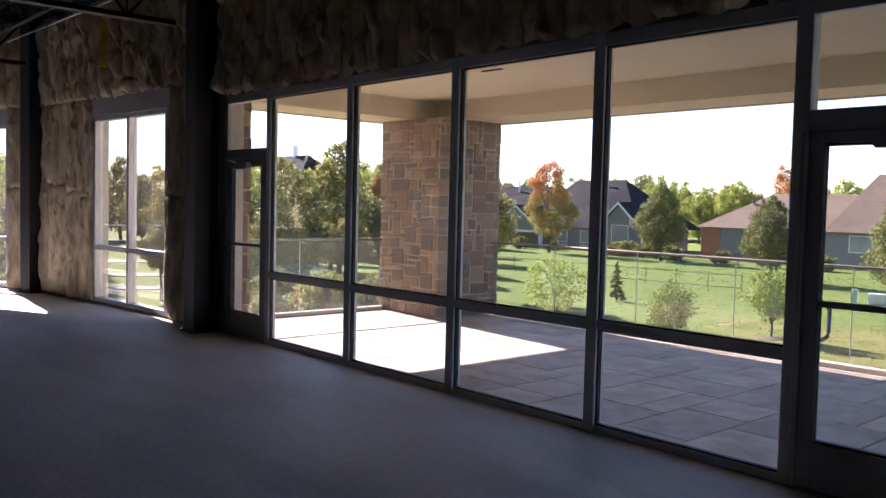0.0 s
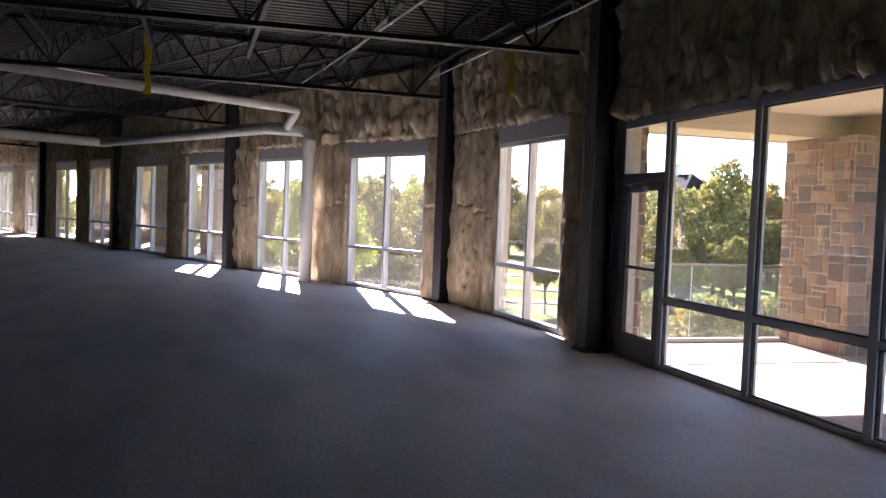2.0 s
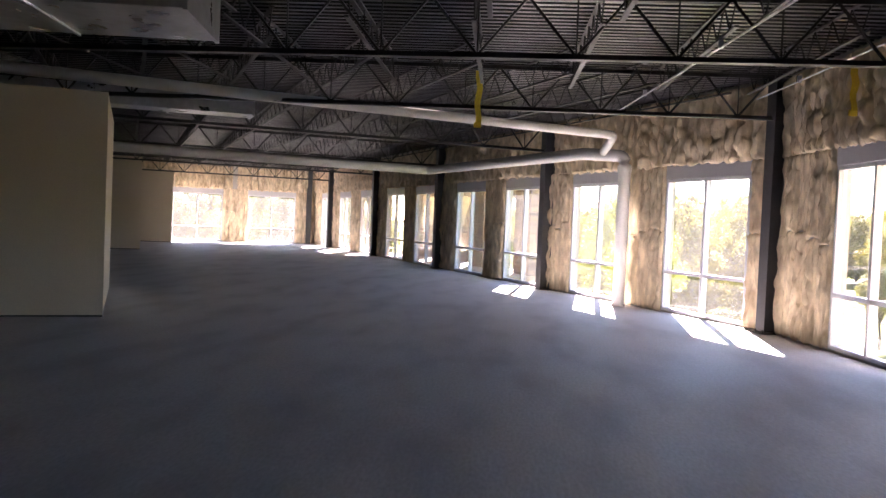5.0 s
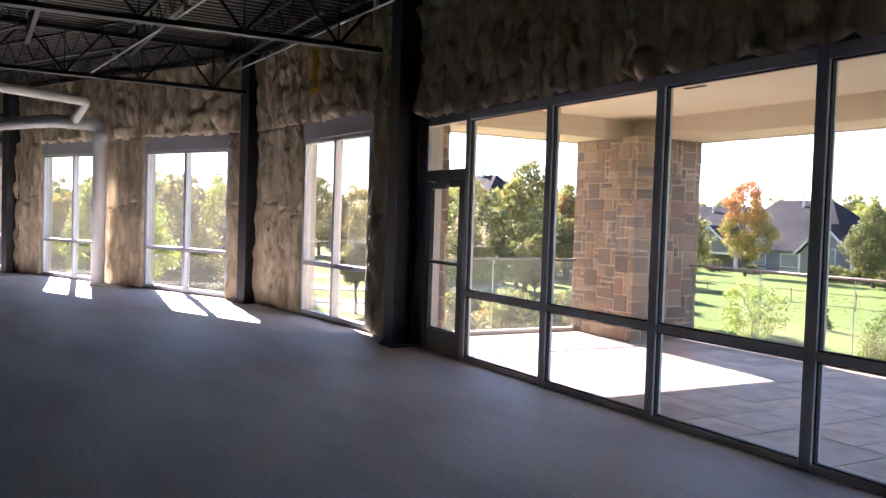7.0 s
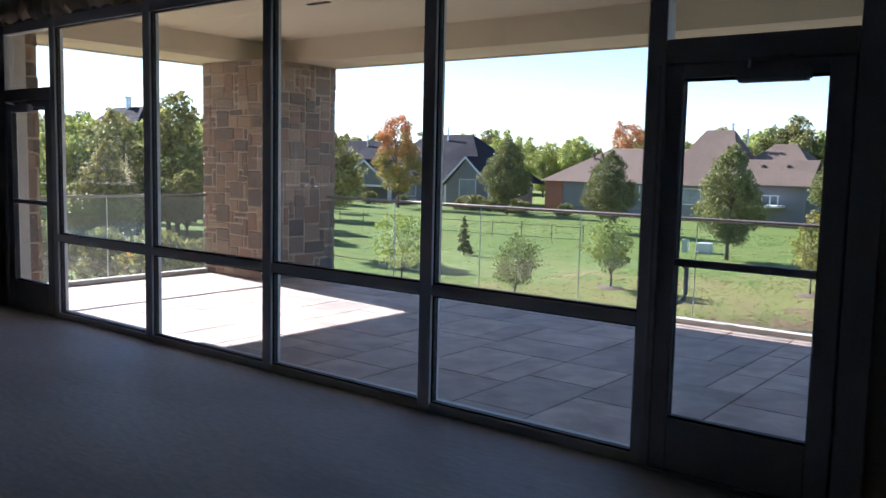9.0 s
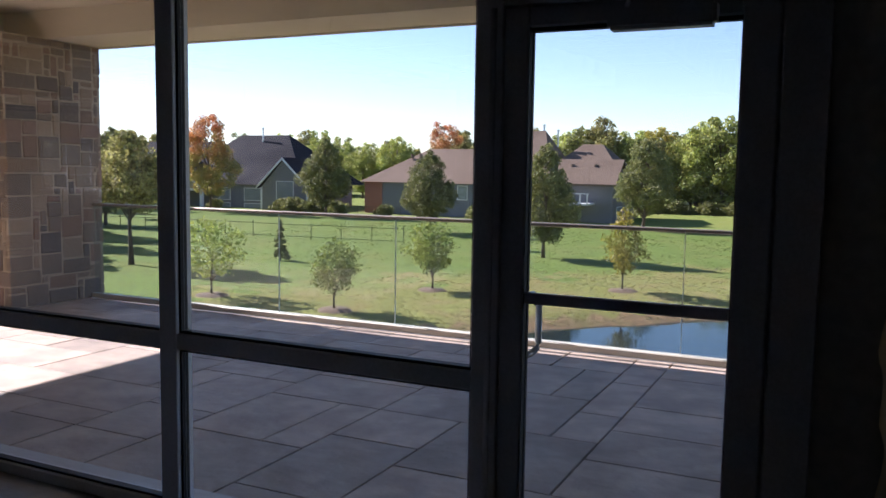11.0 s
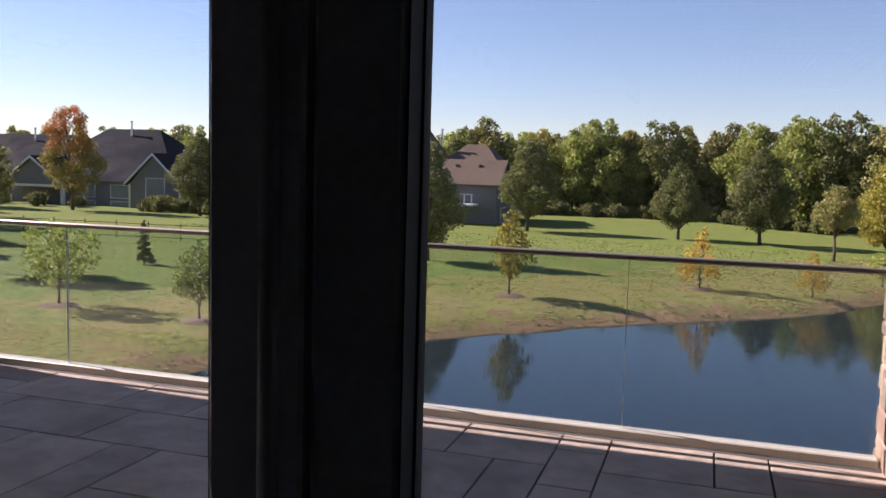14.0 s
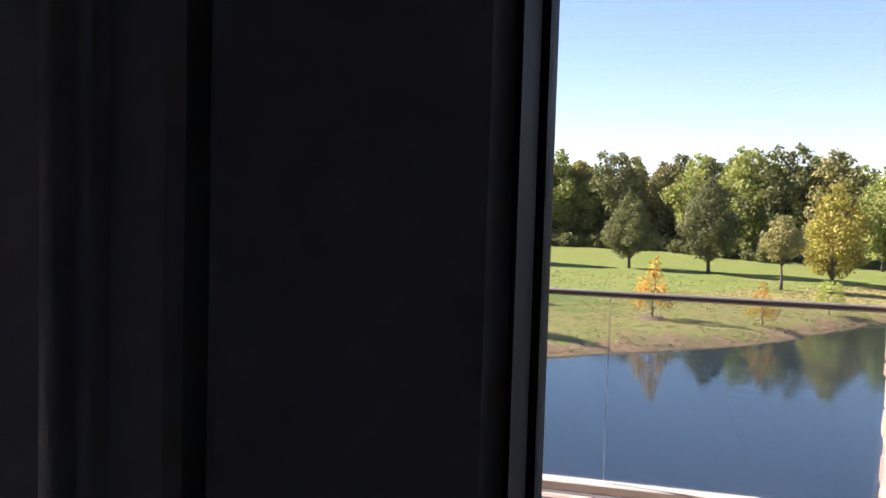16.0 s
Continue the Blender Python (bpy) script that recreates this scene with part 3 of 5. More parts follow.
terrace = thing("terrace_paving", Matrix(), "large grey-brown stone pavers in a mixed pattern", "paving", kind="structure")
paver_cache = {}
CELL = 0.302
nx, ny, taken = int((PX1 - PX0 - 0.02) / CELL), int((PY1 - 0.228) / CELL), set()
for k in range(ny):
    for i in range(nx):
        if (i, k) in taken:
            continue
        w, h = rng.choice(((3, 2), (4, 3), (3, 3), (2, 2), (4, 2), (3, 2), (2, 1), (2, 3)))
        while w > 1 and any((i + a, k) in taken or i + a >= nx for a in range(w)):
            w -= 1
        h = min(h, ny - k)
        while h > 1 and any((i + a, k + q) in taken for a in range(w) for q in range(h)):
            h -= 1
        taken |= {(i + a, k + q) for a in range(w) for q in range(h)}
        if (w, h) not in paver_cache:
            paver_cache[(w, h)] = paver_mesh(w * CELL, h * CELL)
        pv = new("paver", paver_cache[(w, h)])
        pv.location, pv.parent = (PX0 + 0.01 + i * CELL, 0.228 + k * CELL, TZ - 0.002 * rng.random() - 0.001), terrace

# stone piers
def stone_pier(x0, x1, y0, y1, z1, seed, fine=(), m=Matrix()):
    pier = thing("stone_pier", m @ pose((x0 + x1) / 2, (y0 + y1) / 2, TZ), "square pier of mixed brown and grey field stones", "pier", "terrace piers")
    hx, hy = (x1 - x0) / 2, (y1 - y0) / 2
    part("mortar_core", boxes((-hx - 0.003, hx + 0.003, -hy - 0.003, hy + 0.003, 0.0, z1)), M_MORTAR, pier)
    r = random.Random(seed)
    for face in range(4):
        half, out = (hx, hy) if face % 2 == 0 else (hy, hx)
        turn = Matrix.Rotation(face * math.pi / 2, 4, "Z")
        # fill a grid of small cells with mixed rectangles
        cw, ch = (0.098, 0.084) if face in fine else (0.19, 0.16)
        nx, nz = int(round(2 * half / cw)), int(z1 / ch)
        cw, ch = 2 * half / nx, z1 / nz
        used = set()
        for k in range(nz):
            for i in range(nx):
                if (i, k) in used:
                    continue
                w, h = r.choice(((3, 2), (2, 2), (3, 3), (2, 1), (3, 2), (2, 3), (1, 1), (3, 1), (2, 2), (4, 2), (1, 2), (3, 3)) if face in fine else ((1, 1), (2, 1), (2, 2), (1, 1)))
                while w > 1 and any((i + a, k) in used or i + a >= nx for a in range(w)):
                    w -= 1
                h = min(h, nz - k)
                while h > 1 and any((i + a, k + c) in used for a in range(w) for c in range(h)):
                    h -= 1
                used |= {(i + a, k + c) for a in range(w) for c in range(h)}
                g = 0.007
                xa, xb, za, zb = -half + i * cw + g, -half + (i + w) * cw - g, k * ch + g, (k + h) * ch - g
                xa += 0.0 if i == 0 else r.uniform(-0.006, 0.006)
                bm = bmesh.new()
                proud = r.uniform(-0.006, 0.008)
                ends = 0.012 + proud
                x_l, x_r = (xa - ends if i == 0 else xa), (xb - 0.02 if i + w == nx else xb)
                box(bm, x_l, x_r, -out - 0.012 - proud, -out + 0.06, za, zb)
                for v in bm.verts:
                    v.co += Vector((r.uniform(-0.009, 0.009), r.uniform(-0.004, 0.004) if v.co.y < -out else 0, r.uniform(-0.009, 0.009)))
                rounded(bm, 0.011)
                bm.transform(turn)
                part("stone", bm, M_STONE, pier)
    return pier


stone_pier(-7.05, -5.65, 3.4, 4.68, 3.025, 11, (0, 1))
stone_pier(-7.05, -6.12, 0.24, 0.5, 3.025, 13)
stone_pier(2.86, 4.25, 3.4, 4.68, 3.025, 12, (0, 3))

# terrace roof: soffit, edge beams, fascia
roof = thing("terrace_roof", Matrix(), "cream stucco terrace roof with dropped edge beams", "roof", kind="structure")
part("soffit", boxes((-7.15, 5.6, 0.222, 4.7, 3.28, 3.6)), M_SOFFIT, roof)
part("edge_beam", boxes((-7.148, 5.6, 3.95, 4.698, 2.97, 3.28)), M_SOFFIT, roof)
part("edge_beam", boxes((-7.146, -6.35, 0.224, 3.95, 2.97, 3.28)), M_SOFFIT, roof)
part("fascia", boxes((-7.2, 5.65, 4.7, 4.74, 2.95, 3.7), (-7.2, -7.15, 0.224, 4.7, 2.95, 3.7)), M_SOFFIT, roof)

# glass guard
def guard(m, length, joints, label):
    g = thing("glass_guard", m, label, "railing", "terrace guards")
    part("base_channel", rounded(boxes((0, length, -0.05, 0.05, TZ, 0.0)), 0.008), M_BASE, g, "pale metal base channel")
    part("top_rail", rounded(boxes((0, length, -0.025, 0.025, 1.06, 1.095)), 0.008), M_RAIL, g, "slim satin metal top rail")
    xs = [0.01] + joints + [length - 0.01]
    for a, b in zip(xs, xs[1:]):
        p = part("glass_panel", boxes((a + 0.005, b - 0.005, -0.006, 0.006, 0.0, 1.06)), M_GUARD, g)
        p.visible_shadow = False
    for x in joints:
        part("panel_edge", boxes((x - 0.003, x - 0.001, -0.0065, 0.0065, 0.002, 1.058), (x + 0.001, x + 0.003, -0.0065, 0.0065, 0.002, 1.058)), M_EDGE, g, "pale ground edge of the glass panels")
    return g


guard(pose(-5.63, 4.53, 0), 8.47, [1.32, 2.77, 4.2, 5.6, 7.02], "frameless glass guard with satin top rail along the terrace edge")
guard(pose(-6.98, 0.26, 0, 0, 0, 90), 3.12, [1.56], "frameless glass guard at the terrace side")
solid("lower_wall", boxes((PX0, 6.5, 0.0, PY1 - 0.3, -6.5, TZ - 0.46)), M_SOFFIT, label="cream stucco lower storey under the terrace", category="wall", kind="structure")
solid("lower_storey", slab(PLAN, -6.5, -0.31), M_SOFFIT, label="cream stucco lower storey of the building", category="wall", kind="structure")

# second terrace outside the long wall
for k in range(4):
    stone_pier(-16.6 - 4.3 * k, -15.3 - 4.3 * k, 2.6, 3.8, 3.6, 14 + k, (), WALL_A)


def arch_wall(x0, x1, y0, y1, spring, top):
    """A wall over a round arch between two piers."""
    bm = bmesh.new()
    n, mid, rad = 16, (x0 + x1) / 2, (x1 - x0) / 2
    low = [(mid - rad * math.cos(math.pi * i / n), spring + rad * 0.95 * math.sin(math.pi * i / n)) for i in range(n + 1)]
    cols = [[bm.verts.new((x, y, z)) for x, z, y in ((px, pz, y0), (px, pz, y1), (px, top, y1), (px, top, y0))] for px, pz in low]
    for p_, q_ in zip(cols, cols[1:]):
        for k in range(4):
            bm.faces.new((p_[k], q_[k], q_[(k + 1) % 4], p_[(k + 1) % 4]))
    bm.faces.new(cols[0]), bm.faces.new(cols[-1])
    return bm


arcade = thing("terrace_arcade", WALL_A, "cream stucco arches between the stone piers of the second terrace", "arcade", kind="structure")
for k in range(3):
    part("arch", arch_wall(-19.6 - 4.3 * k, -16.6 - 4.3 * k, 2.9, 3.5, 1.5, 3.598), M_SOFFIT, arcade)
solid("terrace_slab", boxes((-31, -14.9, 0.225, 3.9, TZ - 0.45, TZ)), M_PAVER, WALL_A, "paved second terrace outside the long wall", "slab", kind="structure")
solid("terrace_canopy", boxes((-31, -14.9, 0.225, 3.9, 3.6, 3.9)), M_SOFFIT, WALL_A, "cream canopy over the second terrace", "roof", kind="structure")
guard(WALL_A @ pose(-29.3, 3.83, 0), 14.2, [3.0, 6.0, 9.0, 12.0], "frameless glass guard along the second terrace")

vent_slot = thing("soffit_vent", pose(-3.4, 2.2, 3.28), "small dark slot vent in the terrace soffit", "vent")
part("slot", rounded(boxes((-0.16, 0.16, -0.03, 0.03, -0.012, 0.004)), 0.004), M_GASKET, vent_slot)

# ---- roof steel ----
def extruded(prof, length):
    """A section in x and z, drawn out along -y."""
    bm = bmesh.new()
    a, b = [bm.verts.new((x, 0, z)) for x, z in prof], [bm.verts.new((x, -length, z)) for x, z in prof]
    bm.faces.new(a), bm.faces.new(b)
    for i in range(len(prof)):
        j = (i + 1) % len(prof)
        bm.faces.new((a[i], a[j], b[j], b[i]))
    return bm


def girder(m, length, depth=0.8, panels=1.2):
    """Open-web steel girder along -y from its column."""
    g = thing("joist_girder", m, "dark open-web steel girder with angle chords", "girder", "roof girders")
    z0, z1 = CHORD_Z, CHORD_Z + depth
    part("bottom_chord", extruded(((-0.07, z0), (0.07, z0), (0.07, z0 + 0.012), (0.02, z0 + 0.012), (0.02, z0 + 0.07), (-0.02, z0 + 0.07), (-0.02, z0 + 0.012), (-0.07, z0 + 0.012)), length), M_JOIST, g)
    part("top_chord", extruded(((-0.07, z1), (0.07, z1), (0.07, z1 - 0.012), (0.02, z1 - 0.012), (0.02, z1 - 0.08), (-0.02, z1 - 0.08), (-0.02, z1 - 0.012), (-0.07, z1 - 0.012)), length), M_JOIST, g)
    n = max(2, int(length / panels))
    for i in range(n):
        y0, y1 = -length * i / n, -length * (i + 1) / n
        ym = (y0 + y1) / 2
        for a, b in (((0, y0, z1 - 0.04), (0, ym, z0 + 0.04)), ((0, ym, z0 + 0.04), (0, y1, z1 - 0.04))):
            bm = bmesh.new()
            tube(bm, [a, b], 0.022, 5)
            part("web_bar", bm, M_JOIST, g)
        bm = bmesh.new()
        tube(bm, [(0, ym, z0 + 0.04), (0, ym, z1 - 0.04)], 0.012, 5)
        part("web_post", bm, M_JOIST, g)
    return g


def joist(m, length, depth=0.42):
    """Light bar joist along x."""
    g = thing("bar_joist", m, "slim dark bar joist under the roof deck", "joist", "roof joists")
    z1 = DECK_Z - 0.004
    z0 = z1 - depth
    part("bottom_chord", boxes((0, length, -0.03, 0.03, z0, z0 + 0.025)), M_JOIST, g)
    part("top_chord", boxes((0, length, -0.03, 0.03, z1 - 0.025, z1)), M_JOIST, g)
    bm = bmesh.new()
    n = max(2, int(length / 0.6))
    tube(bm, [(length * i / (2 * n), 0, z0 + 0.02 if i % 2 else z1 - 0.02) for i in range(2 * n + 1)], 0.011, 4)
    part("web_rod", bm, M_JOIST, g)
    return g


girder(pose(-6.3, -0.45, 0, 0, 0, -2), 24)
girder(pose(-11.3, -0.8, 0, 0, 0, 2), 24)
for s in A_COLS[1:]:
    p = WALL_A @ Vector((s, -0.35, 0))
    girder(pose(p.x, p.y, 0, 0, 0, 27), 22)
girder(pose(-0.5, -0.4, 0), 26)
for k in range(12):
    joist(pose(-6.2, -1.05 - 1.55 * k, 0), 11.6)
    joist(pose(-11.2, -1.25 - 1.55 * k, 0), 4.9)
for k in range(12):
    for i in range(4):
        a = WALL_A @ Vector((A_COLS[i] if i else -0.3, -1.2 - 1.6 * k, 0))
        e = pose(0, 0, 0, 0, 0, 27).to_3x3() @ Vector((0, -1, 0)) * (1.2 + 1.6 * k)
        base = WALL_A @ Vector((A_COLS[i + 1], 0, 0)) + e
        joist(pose(base.x, base.y, 0, 0, 0, 24.36), 8.6)


# ---- pipes, ducts, straps ----
def pipe(pts, r, name, label, cat="pipe", mtl=None, bells=()):
    """Round pipe with swept bends and collars."""
    fine = []
    for i, p in enumerate(pts):
        p = Vector(p)
        if 0 < i < len(pts) - 1:
            a, c = Vector(pts[i - 1]), Vector(pts[i + 1])
            k = 1.4 * r
            p0, p1 = p + (a - p).normalized() * k, p + (c - p).normalized() * k
            fine += [p0.lerp(p, t).lerp(p.lerp(p1, t), t) for t in (0, 0.25, 0.5, 0.75, 1)]
        else:
            fine.append(p)
    ob = thing(name, Matrix(), label, cat)
    bm = bmesh.new()
    tube(bm, [tuple(p) for p in fine], r, 18)
    part("barrel", bm, mtl or M_PVC, ob, smooth=True)
    for a, b in bells:
        bm = bmesh.new()
        tube(bm, [a, b], r * 1.13, 18)
        part("coupling", bm, mtl or M_PVC, ob, smooth=False)
    return ob


PB = WALL_A @ Vector((-4.55, -0.42, 0))
KN = WALL_A @ Vector((-15.5, -1.3, 0))
inn = pose(0, 0, 0, 0, 0, 33).to_3x3() @ Vector((0, -1, 0))
pipe([(PB.x, PB.y, 0.0), (PB.x, PB.y, 3.42), tuple(WALL_A @ Vector((-5.6, -0.9, 3.5))), (KN.x, KN.y, 3.5), tuple(Vector((KN.x, KN.y, 3.52)) + inn * 17)], 0.14, "drain_pipe", "white plastic drain pipe dropping to the floor at the wall", bells=(((PB.x, PB.y, 3.05), (PB.x, PB.y, 3.2)), ((PB.x, PB.y, 0.0), (PB.x, PB.y, 0.06))))
q = Vector((PB.x, PB.y, 0)) + Vector((0.25, -0.3, 0))
pipe([(PB.x - 0.1, PB.y - 0.5, 3.48), (q.x, q.y, 3.86), tuple(Vector((q.x, q.y, 3.86)) + inn * 16)], 0.095, "drain_pipe", "white plastic drain pipe running under the roof joists")


def duct(m, w, h, length, label, ribs):
    d = thing("air_duct", m, label, "duct", "sheet-metal ducts")
    part("casing", rounded(boxes((-w / 2, w / 2, -length, 0, 0, h)), 0.006), M_DUCT, d)
    for i in range(ribs + 1):
        y0 = -length * i / ribs
        part("flange", boxes((-w / 2 - 0.02, w / 2 + 0.02, y0 - 0.02, y0 + 0.02, -0.02, h + 0.02)), M_DUCT, d)
    return d


duct(pose(-4.6, -8.6, 3.66, 0, 0, 8), 1.5, 0.45, 9.0, "galvanised rectangular air duct under the roof", 6)
duct(pose(-12.9, -10.6, 3.72, 0, 0, 24), 0.7, 0.35, 8.0, "galvanised rectangular air duct under the roof", 5)


def strap(x, y, z0, z1, label):
    s = thing("yellow_strap", pose(x, y, 0, 0, 0, 95), label, "strap", "hanging straps")
    bm = bmesh.new()
    n = 9
    ring = []
    for i in range(n + 1):
        z = z0 + (z1 - z0) * i / n
        o, tw = 0.018 * math.sin(i * 1.3), 0.25 * math.sin(i * 0.7)
        ring.append([bm.verts.new((o + a * math.cos(tw) - b * math.sin(tw), a * math.sin(tw) + b * math.cos(tw), z)) for a, b in ((-0.05, -0.005), (0.05, -0.005), (0.05, 0.005), (-0.05, 0.005))])
    for p_, q_ in zip(ring, ring[1:]):
        for k in range(4):
            bm.faces.new((p_[k], p_[(k + 1) % 4], q_[(k + 1) % 4], q_[k]))
    part("webbing", bm, M_YELLOW, s)
    part("buckle", rounded(boxes((-0.065, 0.065, -0.015, 0.015, z0 - 0.03, z0 + 0.06)), 0.01), M_YELLOW, s)


strap(-10.9, -5.95, 3.46, 4.42, "yellow lifting strap hung over the roof girder")
strap(-8.6, -0.5, 3.55, 4.2, "yellow lifting strap hung beside the wall")


hanger = thing("hanging_strip", pose(2.868, -1.7, 0), "pale metal strip hanging loose from the roof steel", "strip")
bm = bmesh.new()
hang = [(0.06 * (k / 10) * 2.5 + 0.012 * math.sin(k * 0.8), 0.02 * math.sin(k), 1.69 + 2.5 * k / 10) for k in range(11)]
ring = [[bm.verts.new((x + a, y + c, z)) for a, c in ((-0.01, -0.002), (0.01, -0.002), (0.01, 0.002), (-0.01, 0.002))] for x, y, z in hang]
bm.faces.new(ring[0]), bm.faces.new(ring[-1])
for p_, q_ in zip(ring, ring[1:]):
    for k in range(4):
        bm.faces.new((p_[k], p_[(k + 1) % 4], q_[(k + 1) % 4], q_[k]))
part("strip", bm, M_ALU, hanger)
part("hook", boxes((0.13, 0.19, -0.015, 0.015, 4.18, 4.22)), M_ALU, hanger)


# ---- gypsum-board core ----
def core_block(x, y, w, d, h, yaw, label):
    c = thing("partition_block", pose(x, y, 0, 0, 0, yaw), label, "partition")
    part("board_face", boxes((-w, 0, -d, 0, 0.02, h)), M_DRY, c)
    part("base_track", boxes((-w - 0.004, 0.004, -d - 0.004, 0.004, 0.0, 0.03)), M_DECK, c)
    part("corner_bead", boxes((-0.012, 0.006, -0.012, 0.006, 0.03, h)), M_DRY, c)
    return c


core_block(-9.2, -11.8, 5.0, 6.0, 3.6, 24.36, "beige gypsum-board partition block, unpainted")
core_block(-31.5, -21.0, 5.0, 2.8, 4.0, 24.36, "beige gypsum-board partition block, unpainted")
core_block(-41.0, -23.4, 3.5, 3.2, 3.95, 24.36, "beige gypsum-board partition block, unpainted")


# Made-up pale tubes that draw the window light along the joists' bottom chords.
def conduit(a, b):
    bm = bmesh.new()
    a, b = Vector(a), Vector(b)
    tube(bm, [tuple(a.lerp(b, k / 6) + Vector((0, 0, -0.02 * math.sin(math.pi * k / 6)))) for k in range(7)], 0.013, 8)
    c = thing("conduit", Matrix(), "pale tube added along the roof joists for window light on their chords", "conduit", "roof conduits")
    part("tube", bm, M_ALU, c, smooth=True)
    for k in (1, 3, 5):
        q = a.lerp(b, k / 6)
        part("clamp", boxes((q.x - 0.03, q.x + 0.03, q.y - 0.03, q.y + 0.03, q.z - 0.03, DECK_Z - 0.43)), M_DUCT, c)


conduit((0.5, -0.85, 4.12), (-11.2, -1.1, 4.12))
conduit((-1.0, -2.4, 4.12), (-13.0, -3.2, 4.12))

# ---- ground and pond ----
SHORE = [(-12.0, 17), (-12.8, 21), (-11.9, 23.6), (-9.7, 26.4), (-7.6, 29.6), (-4.8, 32.4), (-0.8, 36.1), (3.2, 39.3), (6.5, 42.2), (13.5, 52), (24, 60), (42, 62), (60, 45), (55, 15), (30, 7.5), (0, 7), (-10, 10)]


def shore_distance(x, y):
    """Signed distance to the pond's edge, below zero in the water."""
    best, inside, n = 1e9, False, len(SHORE)
    for i in range(n):
        (ax, ay), (bx, by) = SHORE[i], SHORE[(i + 1) % n]
        dx, dy = bx - ax, by - ay
        t = max(0.0, min(1.0, ((x - ax) * dx + (y - ay) * dy) / (dx * dx + dy * dy)))
        best = min(best, math.hypot(x - ax - t * dx, y - ay - t * dy))
        if (ay > y) != (by > y) and x < ax + (y - ay) / dy * dx:
            inside = not inside
    return -best if inside else best


def ground_z(x, y):
    d = shore_distance(x, y) + 0.5 * noise.noise((x * 0.5, y * 0.5, 2))
    if d < 0:
        z = max(-6.2, -4.8 + d * 0.4)
    else:
        z = -4.8 + 0.5 * (1 - math.exp(-d / 1.3)) + 0.45 * (1 - math.exp(-d / 30))
    z += max(0.0, y - 90) * 0.012 + 0.09 * noise.noise((x * 0.07, y * 0.07, 0)) * min(1, max(0, d) / 6)
    return z


def spread(lo, hi, step, far):
    a = list(np.arange(lo, hi + 0.01, step))
    out, s = [], step
    x = hi
    while x < far:
        s *= 1.5
        x += s
        out.append(x)
    s, x, pre = step, lo, []
    while x > -far:
        s *= 1.5
        x -= s
        pre.append(x)
    return pre[::-1] + a + out


gx, gy = spread(-110, 66, 1.0, 2500), spread(-4, 126, 1.0, 2500)
gv = [(x, y, ground_z(x, y)) for y in gy for x in gx]
W = len(gx)
gf = [(j * W + i, j * W + i + 1, (j + 1) * W + i + 1, (j + 1) * W + i) for j in range(len(gy) - 1) for i in range(W - 1)]
gm = bpy.data.meshes.new("ground")
gm.from_pydata(gv, [], gf)
gm.materials.append(M_GRASS)
gm.materials.append(M_SOIL)
gm.materials.append(M_DRYGRASS)
for p in gm.polygons:
    p.use_smooth = True
    c = p.center
    if -60 < c.x < 60 and 0 < c.y < 70:
        d = shore_distance(c.x, c.y) + 1.2 * noise.noise((c.x * 0.3, c.y * 0.3, 5))
        e = noise.noise((c.x * 1.3, c.y * 1.3, 1)) + noise.noise((c.x * 0.4, c.y * 0.4, 7))
        p.material_index = 1 if d < 1.3 + 0.9 * e else (2 if d < 11 + 5 * e else 0)
ground = new("ground", gm)
tagged(ground, "mown green lawn with a worn brown bank at the pond", "ground", kind="structure")
wm = bpy.data.meshes.new("water")
wm.from_pydata([(-20, 6, -4.8), (66, 6, -4.8), (66, 66, -4.8), (-20, 66, -4.8)], [], [(0, 1, 2, 3)])
wm.materials.append(M_WATER)
tagged(new("water", wm), "still dark blue pond mirroring sky and trees", "water", kind="structure")


# ---- trees ----
def crown_mesh(name, lobes, count, size, material, seed, squash=1.0):
    """Leaves spread on and in a set of lobes, each a small folded blade."""
    r = random.Random(seed)
    vs, fs = [], []
    weight = [l[3] ** 2 for l in lobes]
    for _ in range(count):
        cx, cy, cz, rad = r.choices(lobes, weight)[0]
        d = Vector((r.gauss(0, 1), r.gauss(0, 1), r.gauss(0, 1))).normalized()
        k = rad * (r.random() ** 0.4) * (0.82 + 0.3 * noise.noise((d.x * 2 + cx, d.y * 2 + cy, d.z * 2 + seed)))
        p = Vector((cx, cy, cz)) + Vector((d.x, d.y, d.z * squash)) * k
        n = (d + Vector((r.gauss(0, 1.1), r.gauss(0, 1.1), r.gauss(0, 0.9) + 0.2))).normalized()
        a = n.orthogonal().normalized()
        a.rotate(Matrix.Rotation(r.random() * math.tau, 3, n))
        b = n.cross(a)
        s = size * r.uniform(0.6, 1.4)
        i = len(vs)
        vs += [p - a * s, p + b * s * 0.55 + n * s * 0.2, p + a * s, p - b * s * 0.55 + n * s * 0.15]
        fs += [(i, i + 1, i + 2), (i, i + 2, i + 3)]
    me = bpy.data.meshes.new(name)
    me.from_pydata([tuple(v) for v in vs], [], fs)
    me.materials.append(material)
    return me


